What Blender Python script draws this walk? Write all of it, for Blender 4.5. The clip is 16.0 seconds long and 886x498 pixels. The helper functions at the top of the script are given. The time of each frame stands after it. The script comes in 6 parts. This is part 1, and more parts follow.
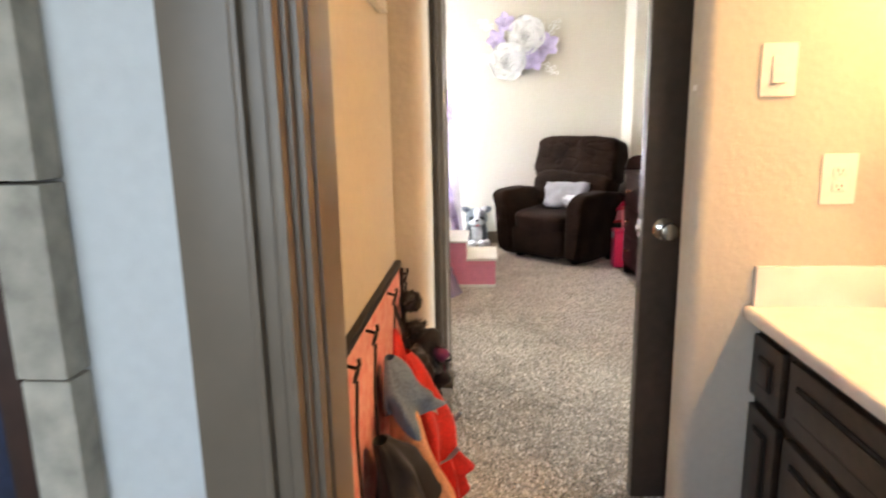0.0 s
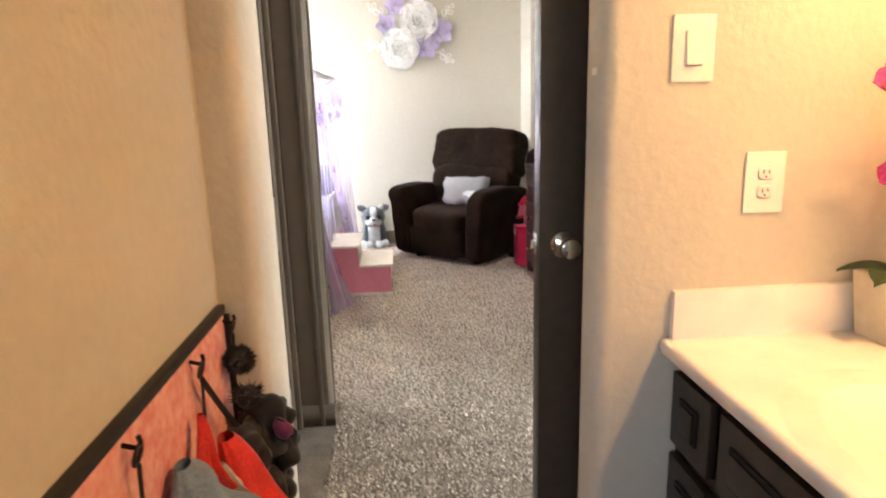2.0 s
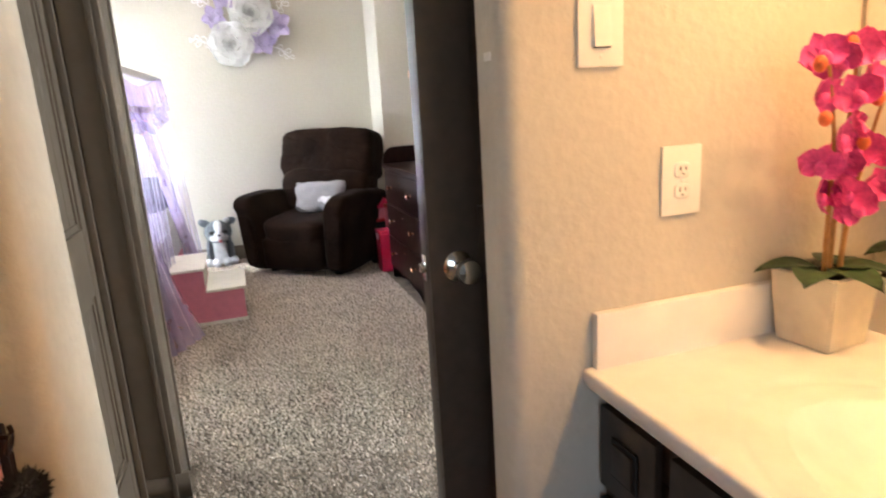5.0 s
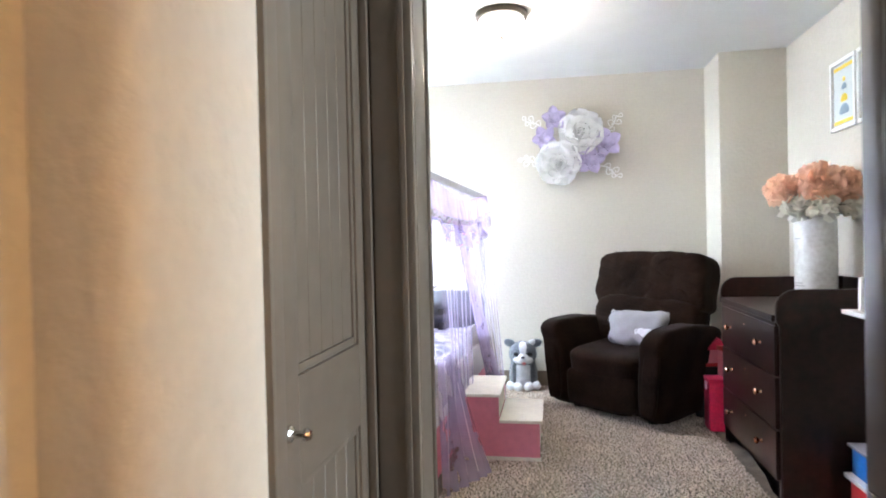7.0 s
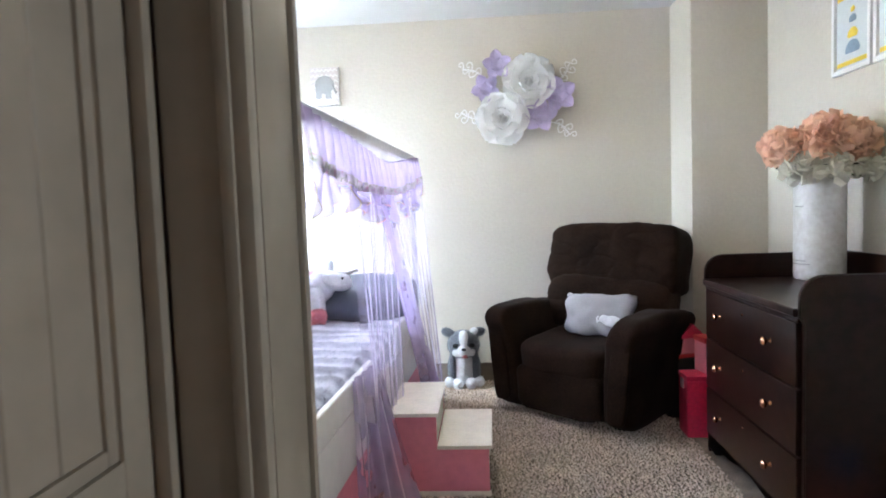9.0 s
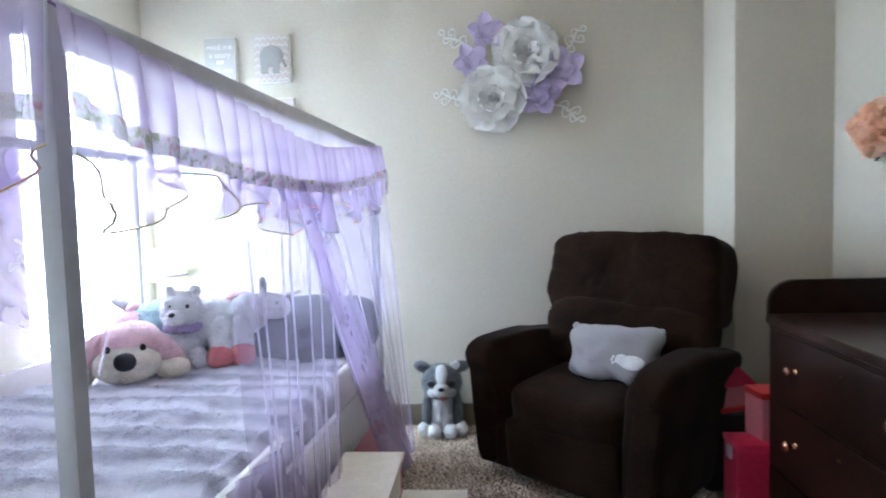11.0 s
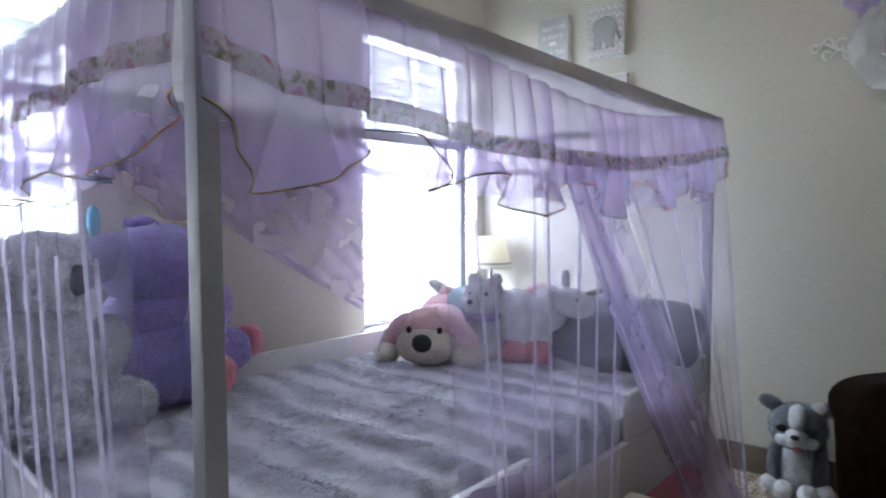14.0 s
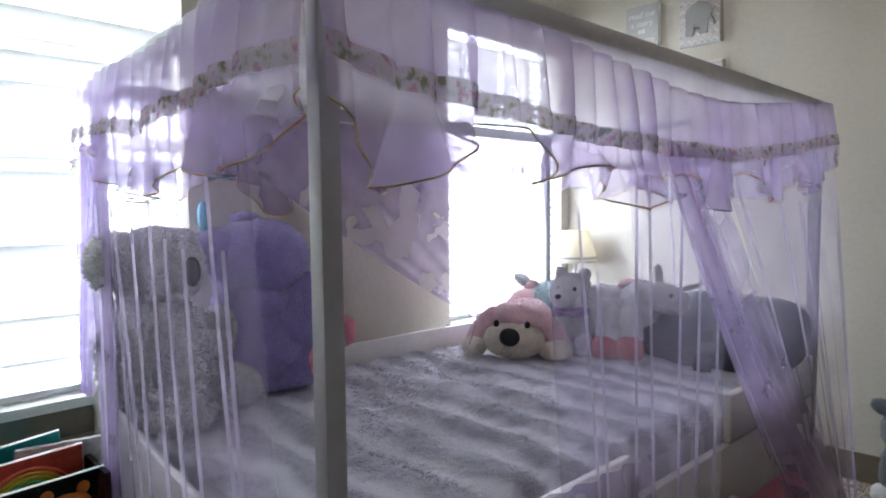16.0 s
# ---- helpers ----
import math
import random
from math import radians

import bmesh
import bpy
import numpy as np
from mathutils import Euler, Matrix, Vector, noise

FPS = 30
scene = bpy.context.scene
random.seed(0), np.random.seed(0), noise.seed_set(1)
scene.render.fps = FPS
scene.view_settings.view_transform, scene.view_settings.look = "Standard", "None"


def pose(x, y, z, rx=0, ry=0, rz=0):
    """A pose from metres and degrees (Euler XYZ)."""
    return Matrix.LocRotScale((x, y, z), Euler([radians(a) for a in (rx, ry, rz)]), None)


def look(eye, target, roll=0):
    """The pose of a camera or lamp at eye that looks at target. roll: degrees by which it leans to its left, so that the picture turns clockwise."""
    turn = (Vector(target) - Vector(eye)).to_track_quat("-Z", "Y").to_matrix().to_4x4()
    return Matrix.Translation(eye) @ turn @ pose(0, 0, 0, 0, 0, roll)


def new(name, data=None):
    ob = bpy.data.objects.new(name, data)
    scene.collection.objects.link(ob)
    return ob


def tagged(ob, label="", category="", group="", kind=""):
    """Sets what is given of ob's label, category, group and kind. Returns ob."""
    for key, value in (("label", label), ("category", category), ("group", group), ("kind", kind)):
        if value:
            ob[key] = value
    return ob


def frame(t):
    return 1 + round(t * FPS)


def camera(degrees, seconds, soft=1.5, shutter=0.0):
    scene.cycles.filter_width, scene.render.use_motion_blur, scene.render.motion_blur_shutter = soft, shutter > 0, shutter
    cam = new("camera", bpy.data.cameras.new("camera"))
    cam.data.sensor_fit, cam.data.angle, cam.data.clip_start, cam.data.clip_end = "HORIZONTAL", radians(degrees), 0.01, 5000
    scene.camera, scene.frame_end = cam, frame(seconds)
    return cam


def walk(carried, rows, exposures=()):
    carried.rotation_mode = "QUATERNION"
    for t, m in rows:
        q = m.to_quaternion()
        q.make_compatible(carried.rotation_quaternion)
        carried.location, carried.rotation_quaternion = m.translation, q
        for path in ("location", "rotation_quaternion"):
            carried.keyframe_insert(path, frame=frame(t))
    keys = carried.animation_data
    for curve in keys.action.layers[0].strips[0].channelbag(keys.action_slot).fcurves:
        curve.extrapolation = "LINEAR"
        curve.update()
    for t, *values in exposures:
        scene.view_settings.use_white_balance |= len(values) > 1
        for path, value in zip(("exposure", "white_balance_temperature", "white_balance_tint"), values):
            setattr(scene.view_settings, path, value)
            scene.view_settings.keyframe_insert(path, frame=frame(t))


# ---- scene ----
cam = camera(71.5, 16.0, soft=1.8, shutter=0.4)
PATH = [
    (0, (-0.081, -0.115, 1.249), (-0.219, 1.839, 0.847), -1.1),
    (0.5, (-0.076, -0.033, 1.235), (0.007, 1.937, 0.9), -0.9),
    (1, (-0.046, 0.105, 1.245), (0.044, 2.074, 0.908), -1.9),
    (1.5, (0.007, 0.227, 1.258), (0.093, 2.197, 0.921), -2.4),
    (2, (0.043, 0.289, 1.253), (0.191, 2.236, 0.817), -1.6),
    (2.5, (0.061, 0.387, 1.254), (0.379, 2.281, 0.693), -1.5),
    (3, (0.058, 0.45, 1.263), (0.721, 2.226, 0.627), -1.7),
    (3.2, (0.065, 0.458, 1.262), (0.881, 2.161, 0.604), -1.4),
    (5.3, (0.032, 0.614, 1.253), (0.536, 2.513, 0.881), -3.2),
    (5.5, (0.022, 0.632, 1.249), (0.446, 2.563, 0.953), -2.8),
    (6, (0.009, 0.756, 1.25), (0.181, 2.745, 1.148), -3.2),
    (6.5, (0.026, 0.928, 1.26), (-0.099, 2.924, 1.254), -3.1),
    (7, (0.079, 1.115, 1.211), (-0.27, 3.084, 1.187), -1.3),
    (7.5, (0.047, 1.342, 1.235), (-0.304, 3.311, 1.202), -0.9),
    (8, (0.039, 1.506, 1.23), (-0.237, 3.485, 1.14), -1.5),
    (8.2, (0.031, 1.589, 1.229), (-0.195, 3.573, 1.112), -1.1),
    (10.3, (0.004, 2.526, 1.237), (-0.065, 4.52, 1.101), -2.6),
    (10.5, (0.033, 2.623, 1.239), (-0.019, 4.617, 1.107), -1.5),
    (11, (0.104, 2.796, 1.232), (-0.044, 4.786, 1.107), -1.6),
    (11.5, (0.116, 2.95, 1.22), (-0.359, 4.888, 1.085), -1.2),
    (12, (0.121, 3.064, 1.214), (-0.619, 4.919, 1.098), -2.0),
    (12.5, (0.155, 3.12, 1.203), (-0.647, 4.948, 1.085), -1.1),
    (13, (0.198, 3.125, 1.192), (-0.71, 4.904, 1.085), -1.0),
    (13.5, (0.241, 3.185, 1.181), (-0.805, 4.885, 1.053), -0.5),
    (14, (0.234, 3.223, 1.178), (-1.004, 4.79, 1.071), -0.3),
    (14.5, (0.226, 3.249, 1.176), (-1.097, 4.745, 1.056), -0.2),
    (15, (0.21, 3.241, 1.172), (-1.17, 4.683, 1.047), -0.6),
    (15.5, (0.194, 3.209, 1.17), (-1.24, 4.597, 1.05), -0.9),
    (16, (0.199, 3.18, 1.177), (-1.217, 4.587, 1.054), -0.6),
]
EXPOSURES = [(0.0, 2.5, 6500, 10), (1.0, 2.35, 6650, 11), (2.0, 2.25, 6550, 11), (3.0, 2.2, 6150, 10), (5.5, 2.0, 6250, 10), (6.0, 2.0, 6100, 10), (7.0, 2.1, 5750, 9), (8.2, 1.95, 5700, 8), (9.5, 1.6, 5800, 7), (10.5, 1.38, 5600, 6), (11.0, 1.15, 5500, 6), (11.5, 0.92, 5450, 6), (12.0, 0.48, 5450, 6), (12.5, 0.12, 5550, 6), (13.0, -0.02, 5600, 7), (15.0, 0.08, 6000, 9), (16.0, -0.05, 6200, 9)]
walk(cam, [(t, look(eye, target, roll)) for t, eye, target, roll in PATH], EXPOSURES)

# ---- world and lights ----
world = bpy.data.worlds.new("world")
scene.world = world
world.use_nodes = True
wn = world.node_tree
sky = wn.nodes.new("ShaderNodeTexSky")
sky.sky_type, sky.sun_disc = "NISHITA", False
sky.sun_elevation, sky.sun_rotation = radians(48), radians(100)
wn.links.new(sky.outputs[0], wn.nodes["Background"].inputs[0])
wn.nodes["Background"].inputs[1].default_value = 0.12
sun = new("sun", bpy.data.lights.new("sun", "SUN"))
sun.data.energy, sun.data.angle, sun.data.color = 3.0, radians(0.6), (1.0, 0.95, 0.88)
sun.matrix_world = look((6, -1, 8), (0, 0, 0))


def area(name, m, w, h, watts, colour):
    ob = new(name, bpy.data.lights.new(name, "AREA"))
    ob.data.shape, ob.data.size, ob.data.size_y = "RECTANGLE", w, h
    ob.data.energy, ob.data.color = watts, colour
    ob.matrix_world = m
    return ob


WX = -1.86                      # west wall, room side
W1, W2 = (3.06, 4.03), (5.27, 6.20)
WZ = (0.64, 2.10)
for (a, b), watts in ((W1, 100), (W2, 96)):
    area("window_daylight", look((WX - 0.22, (a + b) / 2, 1.37), (0, (a + b) / 2, 1.37)), b - a, WZ[1] - WZ[0], watts, (0.85, 0.955, 1.0))
# unseen lamp behind the start point, set in an assumed window opening
area("hall_daylight", look((-0.6, -1.58, 1.5), (-0.6, 0, 1.3)), 1.2, 1.3, 3.5, (0.82, 0.91, 1.0))

area("landing_daylight", look((2.3, 2.27, 1.35), (0, 2.27, 1.2)), 1.0, 1.9, 15, (0.88, 0.95, 1.0))


def bulb(name, at, watts, colour, size=0.03):
    ob = new(name, bpy.data.lights.new(name, "POINT"))
    ob.data.energy, ob.data.color, ob.data.shadow_soft_size = watts, colour, size
    ob.location = at
    return ob


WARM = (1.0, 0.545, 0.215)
# warm lamps over the mirror; their fixture is unseen and its form assumed
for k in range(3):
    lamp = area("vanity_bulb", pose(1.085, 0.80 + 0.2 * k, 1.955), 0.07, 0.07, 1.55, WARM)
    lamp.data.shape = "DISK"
bulb("ceiling_bulb", (-0.185, 4.72, 2.28), 4.5, (1.0, 0.80, 0.56), 0.06)


# ---- materials ----
def material(name, colour, rough=0.6, metal=0.0, vary=0.12, scale=3.0, grain=60.0, bump=0.1, depth=0.002, tint=None, island=0.0, sheen=0.0):
    m = bpy.data.materials.new(name)
    m.use_nodes = True
    t = m.node_tree
    b = t.nodes["Principled BSDF"]
    b.inputs["Roughness"].default_value, b.inputs["Metallic"].default_value = rough, metal
    if sheen:
        b.inputs["Sheen Weight"].default_value = sheen
        b.inputs["Sheen Roughness"].default_value = 0.5
    co = t.nodes.new("ShaderNodeTexCoord")
    big, fine = t.nodes.new("ShaderNodeTexNoise"), t.nodes.new("ShaderNodeTexNoise")
    big.inputs["Scale"].default_value, big.inputs["Detail"].default_value = scale, 4
    fine.inputs["Scale"].default_value, fine.inputs["Detail"].default_value = grain, 5
    for n in (big, fine):
        t.links.new(co.outputs["Object"], n.inputs["Vector"])
    mix = t.nodes.new("ShaderNodeMix")
    mix.data_type = "RGBA"
    c = Vector(colour)
    other = Vector(tint) if tint else c * (1 - 2.2 * vary)
    mix.inputs[6].default_value, mix.inputs[7].default_value = (*other, 1), (*(c * (1 + 0.6 * vary)), 1)
    add = t.nodes.new("ShaderNodeMath")
    add.operation = "MULTIPLY_ADD"
    t.links.new(fine.outputs[0], add.inputs[0])
    add.inputs[1].default_value = 0.55
    half = t.nodes.new("ShaderNodeMath")
    half.operation = "MULTIPLY"
    half.inputs[1].default_value = 0.5
    t.links.new(big.outputs[0], half.inputs[0])
    t.links.new(half.outputs[0], add.inputs[2])
    ramp = t.nodes.new("ShaderNodeMapRange")
    ramp.inputs[1].default_value, ramp.inputs[2].default_value = 0.36, 0.68
    t.links.new(add.outputs[0], ramp.inputs[0])
    src = ramp.outputs[0]
    if island:
        g = t.nodes.new("ShaderNodeNewGeometry")
        mm = t.nodes.new("ShaderNodeMix")
        mm.data_type = "FLOAT"
        mm.inputs[0].default_value = island
        t.links.new(src, mm.inputs[2])
        t.links.new(g.outputs["Random Per Island"], mm.inputs[3])
        src = mm.outputs[0]
    t.links.new(src, mix.inputs[0])
    t.links.new(mix.outputs[2], b.inputs["Base Color"])
    if bump:
        bn = t.nodes.new("ShaderNodeBump")
        bn.inputs["Strength"].default_value, bn.inputs["Distance"].default_value = bump, depth
        t.links.new(fine.outputs[0], bn.inputs["Height"])
        t.links.new(bn.outputs[0], b.inputs["Normal"])
    return m


def sheer(name, colour, clear):
    m = bpy.data.materials.new(name)
    m.use_nodes = True
    t = m.node_tree
    t.nodes.remove(t.nodes["Principled BSDF"])
    out = t.nodes["Material Output"]
    tr, tl, df = (t.nodes.new("ShaderNodeBsdf" + k) for k in ("Transparent", "Translucent", "Diffuse"))
    tr.inputs[0].default_value = (*(1 - (1 - v) * 0.25 for v in colour), 1)
    tl.inputs[0].default_value = df.inputs[0].default_value = (*colour, 1)
    cloth, mix = t.nodes.new("ShaderNodeMixShader"), t.nodes.new("ShaderNodeMixShader")
    cloth.inputs[0].default_value = 0.5
    n = t.nodes.new("ShaderNodeTexNoise")
    co = t.nodes.new("ShaderNodeTexCoord")
    t.links.new(co.outputs["Object"], n.inputs["Vector"])
    n.inputs["Scale"].default_value = 7
    r = t.nodes.new("ShaderNodeMapRange")
    r.inputs[1].default_value, r.inputs[2].default_value = 0.3, 0.7
    r.inputs[3].default_value, r.inputs[4].default_value = 1 - clear - 0.07, 1 - clear + 0.07
    t.links.new(n.outputs[0], r.inputs[0])
    t.links.new(r.outputs[0], mix.inputs[0])
    t.links.new(tl.outputs[0], cloth.inputs[1])
    t.links.new(df.outputs[0], cloth.inputs[2])
    t.links.new(tr.outputs[0], mix.inputs[1])
    t.links.new(cloth.outputs[0], mix.inputs[2])
    t.links.new(mix.outputs[0], out.inputs[0])
    return m


def glow(name, colour, strength):
    m = bpy.data.materials.new(name)
    m.use_nodes = True
    b = m.node_tree.nodes["Principled BSDF"]
    b.inputs["Base Color"].default_value = b.inputs["Emission Color"].default_value = (*colour, 1)
    b.inputs["Emission Strength"].default_value = strength
    return m


def thin(name, colour, through_share, rough=0.5):
    """A plain sheet that lets part of the light through it."""
    m = bpy.data.materials.new(name)
    m.use_nodes = True
    t = m.node_tree
    b = t.nodes["Principled BSDF"]
    b.inputs["Base Color"].default_value, b.inputs["Roughness"].default_value = (*colour, 1), rough
    tl, mix = t.nodes.new("ShaderNodeBsdfTranslucent"), t.nodes.new("ShaderNodeMixShader")
    tl.inputs[0].default_value, mix.inputs[0].default_value = (*colour, 1), through_share
    t.links.new(b.outputs[0], mix.inputs[1])
    t.links.new(tl.outputs[0], mix.inputs[2])
    t.links.new(mix.outputs[0], t.nodes["Material Output"].inputs[0])
    return m


WALL = material("greige_wall_paint", (0.60, 0.555, 0.472), 0.75, vary=0.03, scale=1.2, grain=48, bump=0.45, depth=0.005)
CEIL = material("ceiling_paint", (0.68, 0.675, 0.65), 0.9, vary=0.03, grain=70, bump=0.35, depth=0.004)
TAUPE = material("taupe_trim_paint", (0.19, 0.15, 0.11), 0.38, vary=0.07, scale=2, grain=18, bump=0.06)
CARPET = material("carpet_backing", (0.32, 0.265, 0.21), 0.95, vary=0.25, scale=9, grain=160, bump=0.8, depth=0.01)
PILE = material("carpet_pile", (0.77, 0.665, 0.555), 0.95, vary=0.2, scale=5, grain=120, bump=0, tint=(0.36, 0.285, 0.225), island=0.6)
WHITE = material("white_paint", (0.80, 0.79, 0.77), 0.4, vary=0.03, grain=30, bump=0.05)
PLATE = material("ivory_plastic", (0.84, 0.81, 0.76), 0.3, vary=0.02, bump=0.0)
DARK = material("dark_gap", (0.012, 0.01, 0.009), 0.8, vary=0.1, bump=0)
ESPRESSO = material("espresso_wood", (0.024, 0.0078, 0.0054), 0.28, vary=0.3, scale=3, grain=22, bump=0.08)
VANITYWOOD = material("dark_stained_vanity_wood", (0.035, 0.022, 0.015), 0.38, vary=0.3, scale=5, grain=40, bump=0.1)
COUNTER = material("cream_cultured_marble", (0.86, 0.83, 0.79), 0.3, vary=0.05, scale=4, grain=14, bump=0.0)
BRONZE = material("oil_rubbed_bronze", (0.035, 0.024, 0.018), 0.3, metal=0.85, vary=0.2, bump=0.03)
CHROME = material("chrome", (0.72, 0.70, 0.67), 0.08, metal=1.0, vary=0.03, bump=0)
COPPER = material("coppery_brass", (0.60, 0.33, 0.20), 0.22, metal=1.0, vary=0.1, bump=0)
MIRROR = material("mirror_silver", (0.9, 0.9, 0.9), 0.01, metal=1.0, vary=0.0, bump=0)
BROWN = material("chocolate_velour", (0.022, 0.0112, 0.0068), 0.9, vary=0.35, scale=5, grain=160, bump=0.35, depth=0.003, sheen=0.03)
PINK = material("pink_paint", (0.78, 0.25, 0.32), 0.45, vary=0.05, grain=25, bump=0.05)
HOTPINK = material("hot_pink_plastic", (0.72, 0.03, 0.10), 0.35, vary=0.12, bump=0.03)
CREAMWHITE = material("cream_white_board", (0.82, 0.76, 0.66), 0.45, vary=0.06, scale=14, grain=80, bump=0.08)
BLINDS = thin("white_blind_slat", (0.72, 0.72, 0.71), 0.026)
VINYL = material("white_vinyl_window", (0.75, 0.76, 0.76), 0.35, vary=0.02, bump=0)
for dull, share in ((BROWN, 0.06), (ESPRESSO, 0.3), (CARPET, 0.1), (PILE, 0.1)):
    dull.node_tree.nodes["Principled BSDF"].inputs["Specular IOR Level"].default_value = share
POLE = material("grey_enamelled_pole", (0.47, 0.46, 0.51), 0.4, vary=0.05, grain=30, bump=0.03)
LILAC = sheer("lilac_voile", (0.72, 0.61, 0.85), 0.52)
LILACTHIN = sheer("thin_lilac_voile", (0.76, 0.69, 0.89), 0.79)
LILACMID = sheer("gathered_lilac_voile", (0.66, 0.55, 0.84), 0.46)
LILACPALE = sheer("pale_lilac_voile", (0.72, 0.62, 0.86), 0.68)
# paler voile: the brightness of the folds is put into the colour
FOLDPALE = sheer("pale_voile_fold", (0.86, 0.80, 0.96), 0.52)
TOPVOILE = sheer("white_canopy_voile", (0.86, 0.83, 0.92), 0.45)


# ---- mesh helpers ----
def part(name, bm, mat, parent=None, label="", smooth=True, m=None):
    me = bpy.data.meshes.new(name)
    bm.normal_update()
    bm.to_mesh(me)
    bm.free()
    for k in (mat if isinstance(mat, (list, tuple)) else (mat,)):
        me.materials.append(k)
    if smooth:
        me.shade_smooth()
        me.set_sharp_from_angle(angle=radians(38))
    ob = new(name, me)
    ob.parent = parent
    if m is not None:
        ob.matrix_basis = m
    return tagged(ob, label)


def thing(name, m, label, category, group=""):
    ob = new(name)
    ob.empty_display_size = 0.1
    ob.matrix_basis = m
    return tagged(ob, label, category, group)


def again(name, src, parent, m, label=""):
    """Another piece on the same mesh."""
    ob = new(name, src.data)
    ob.parent, ob.matrix_basis = parent, m
    return tagged(ob, label)


def box(x0, x1, y0, y1, z0, z1, bevel=0.0, seg=2, bm=None):
    bm2 = bmesh.new()
    bmesh.ops.create_cube(bm2, size=1, matrix=Matrix.Translation(((x0 + x1) / 2, (y0 + y1) / 2, (z0 + z1) / 2)) @ Matrix.Diagonal((x1 - x0, y1 - y0, z1 - z0, 1)))
    if bevel:
        bmesh.ops.bevel(bm2, geom=bm2.edges[:], offset=bevel, segments=seg, affect="EDGES", profile=0.7)
    return joined(bm, bm2)


def joined(bm, bm2):
    if bm is None:
        return bm2
    me = bpy.data.meshes.new("tmp")
    bm2.to_mesh(me)
    bm2.free()
    bm.from_mesh(me)
    bpy.data.meshes.remove(me)
    return bm


def lathe(profile, n=28, m=None, bm=None):
    """A turned body round z; profile: (radius, z) from bottom to top."""
    bm2 = bmesh.new()
    rings = []
    for r, z in profile:
        rings.append([bm2.verts.new((r * math.cos(2 * math.pi * k / n), r * math.sin(2 * math.pi * k / n), z)) for k in range(n)])
    for a, b in zip(rings, rings[1:]):
        for k in range(n):
            bm2.faces.new((a[k], a[(k + 1) % n], b[(k + 1) % n], b[k]))
    if profile[0][0] > 1e-4:
        bm2.faces.new(rings[0][::-1])
    if profile[-1][0] > 1e-4:
        bm2.faces.new(rings[-1])
    bmesh.ops.remove_doubles(bm2, verts=bm2.verts[:], dist=1e-6)
    if m is not None:
        bm2.transform(m)
    return joined(bm, bm2)


def tube(points, r, n=8, bm=None, taper=None):
    """A round bar along points."""
    bm2 = bmesh.new()
    pts = [Vector(p) for p in points]
    rings, side = [], None
    for i, p in enumerate(pts):
        d = (pts[min(i + 1, len(pts) - 1)] - pts[max(i - 1, 0)]).normalized()
        if side is None:
            side = d.orthogonal().normalized()
        side = (side - d * side.dot(d)).normalized()
        up = d.cross(side)
        rr = r * (taper[i] if taper else 1)
        rings.append([bm2.verts.new(p + rr * (math.cos(2 * math.pi * k / n) * side + math.sin(2 * math.pi * k / n) * up)) for k in range(n)])
    for a, b in zip(rings, rings[1:]):
        for k in range(n):
            bm2.faces.new((a[k], a[(k + 1) % n], b[(k + 1) % n], b[k]))
    bm2.faces.new(rings[0][::-1])
    bm2.faces.new(rings[-1])
    bmesh.ops.recalc_face_normals(bm2, faces=bm2.faces[:])
    return joined(bm, bm2)


def blob(c, r, rot=(0, 0, 0), e=1.0, rough=0.0, freq=6.0, sub=3, bm=None, squash=None):
    """A soft rounded body: an ellipsoid (e = 1) to a rounded box (e near 0.4), with lumps."""
    bm2 = bmesh.new()
    bmesh.ops.create_icosphere(bm2, subdivisions=sub, radius=1)
    m = pose(*c, *rot)
    for v in bm2.verts:
        p = v.co.normalized()
        q = Vector([math.copysign(abs(k) ** e, k) for k in p])
        if e < 1:
            n = (abs(p.x) ** (2 / e) + abs(p.y) ** (2 / e) + abs(p.z) ** (2 / e)) ** (-e / 2)
            q = p * n
        q = Vector((q.x * r[0], q.y * r[1], q.z * r[2]))
        if rough:
            q += p * rough * noise.noise((q + Vector(c)) * freq)
        if squash:
            q = squash(q)
        v.co = m @ q
    return joined(bm, bm2)


def sheet(f, nu, nv, bm=None):
    """A grid surface f(u, v), u and v from 0 to 1."""
    bm2 = bmesh.new()
    g = [[bm2.verts.new(f(i / nu, j / nv)) for j in range(nv + 1)] for i in range(nu + 1)]
    for i in range(nu):
        for j in range(nv):
            bm2.faces.new((g[i][j], g[i + 1][j], g[i + 1][j + 1], g[i][j + 1]))
    return joined(bm, bm2)


def profile_strip(pts, z0, z1, bm=None):
    """An upright prism over a plan outline (x, y), counter-clockwise."""
    bm2 = bmesh.new()
    lo = [bm2.verts.new((x, y, z0)) for x, y in pts]
    hi = [bm2.verts.new((x, y, z1)) for x, y in pts]
    for k in range(len(pts)):
        j = (k + 1) % len(pts)
        bm2.faces.new((lo[k], lo[j], hi[j], hi[k]))
    bm2.faces.new(lo[::-1])
    bm2.faces.new(hi)
    bmesh.ops.recalc_face_normals(bm2, faces=bm2.faces[:])
    return joined(bm, bm2)


def structure(name, bm, mat, label, parent=None, smooth=True):
    return tagged(part(name, bm, mat, parent, label, smooth), category=name.split("_")[0], kind="structure")


# ---- the shell ----
H = 2.53
NY, EX = 6.27, 1.74
structure("floor", box(-2.1, 2.5, -1.8, 6.5, -0.1, 0.0), CARPET, "speckled beige cut-pile carpet over the whole floor", smooth=False)
structure("ceiling", box(-2.1, 2.5, -1.8, 6.5, H, H + 0.1), CEIL, "white lightly textured plaster ceiling", smooth=False)
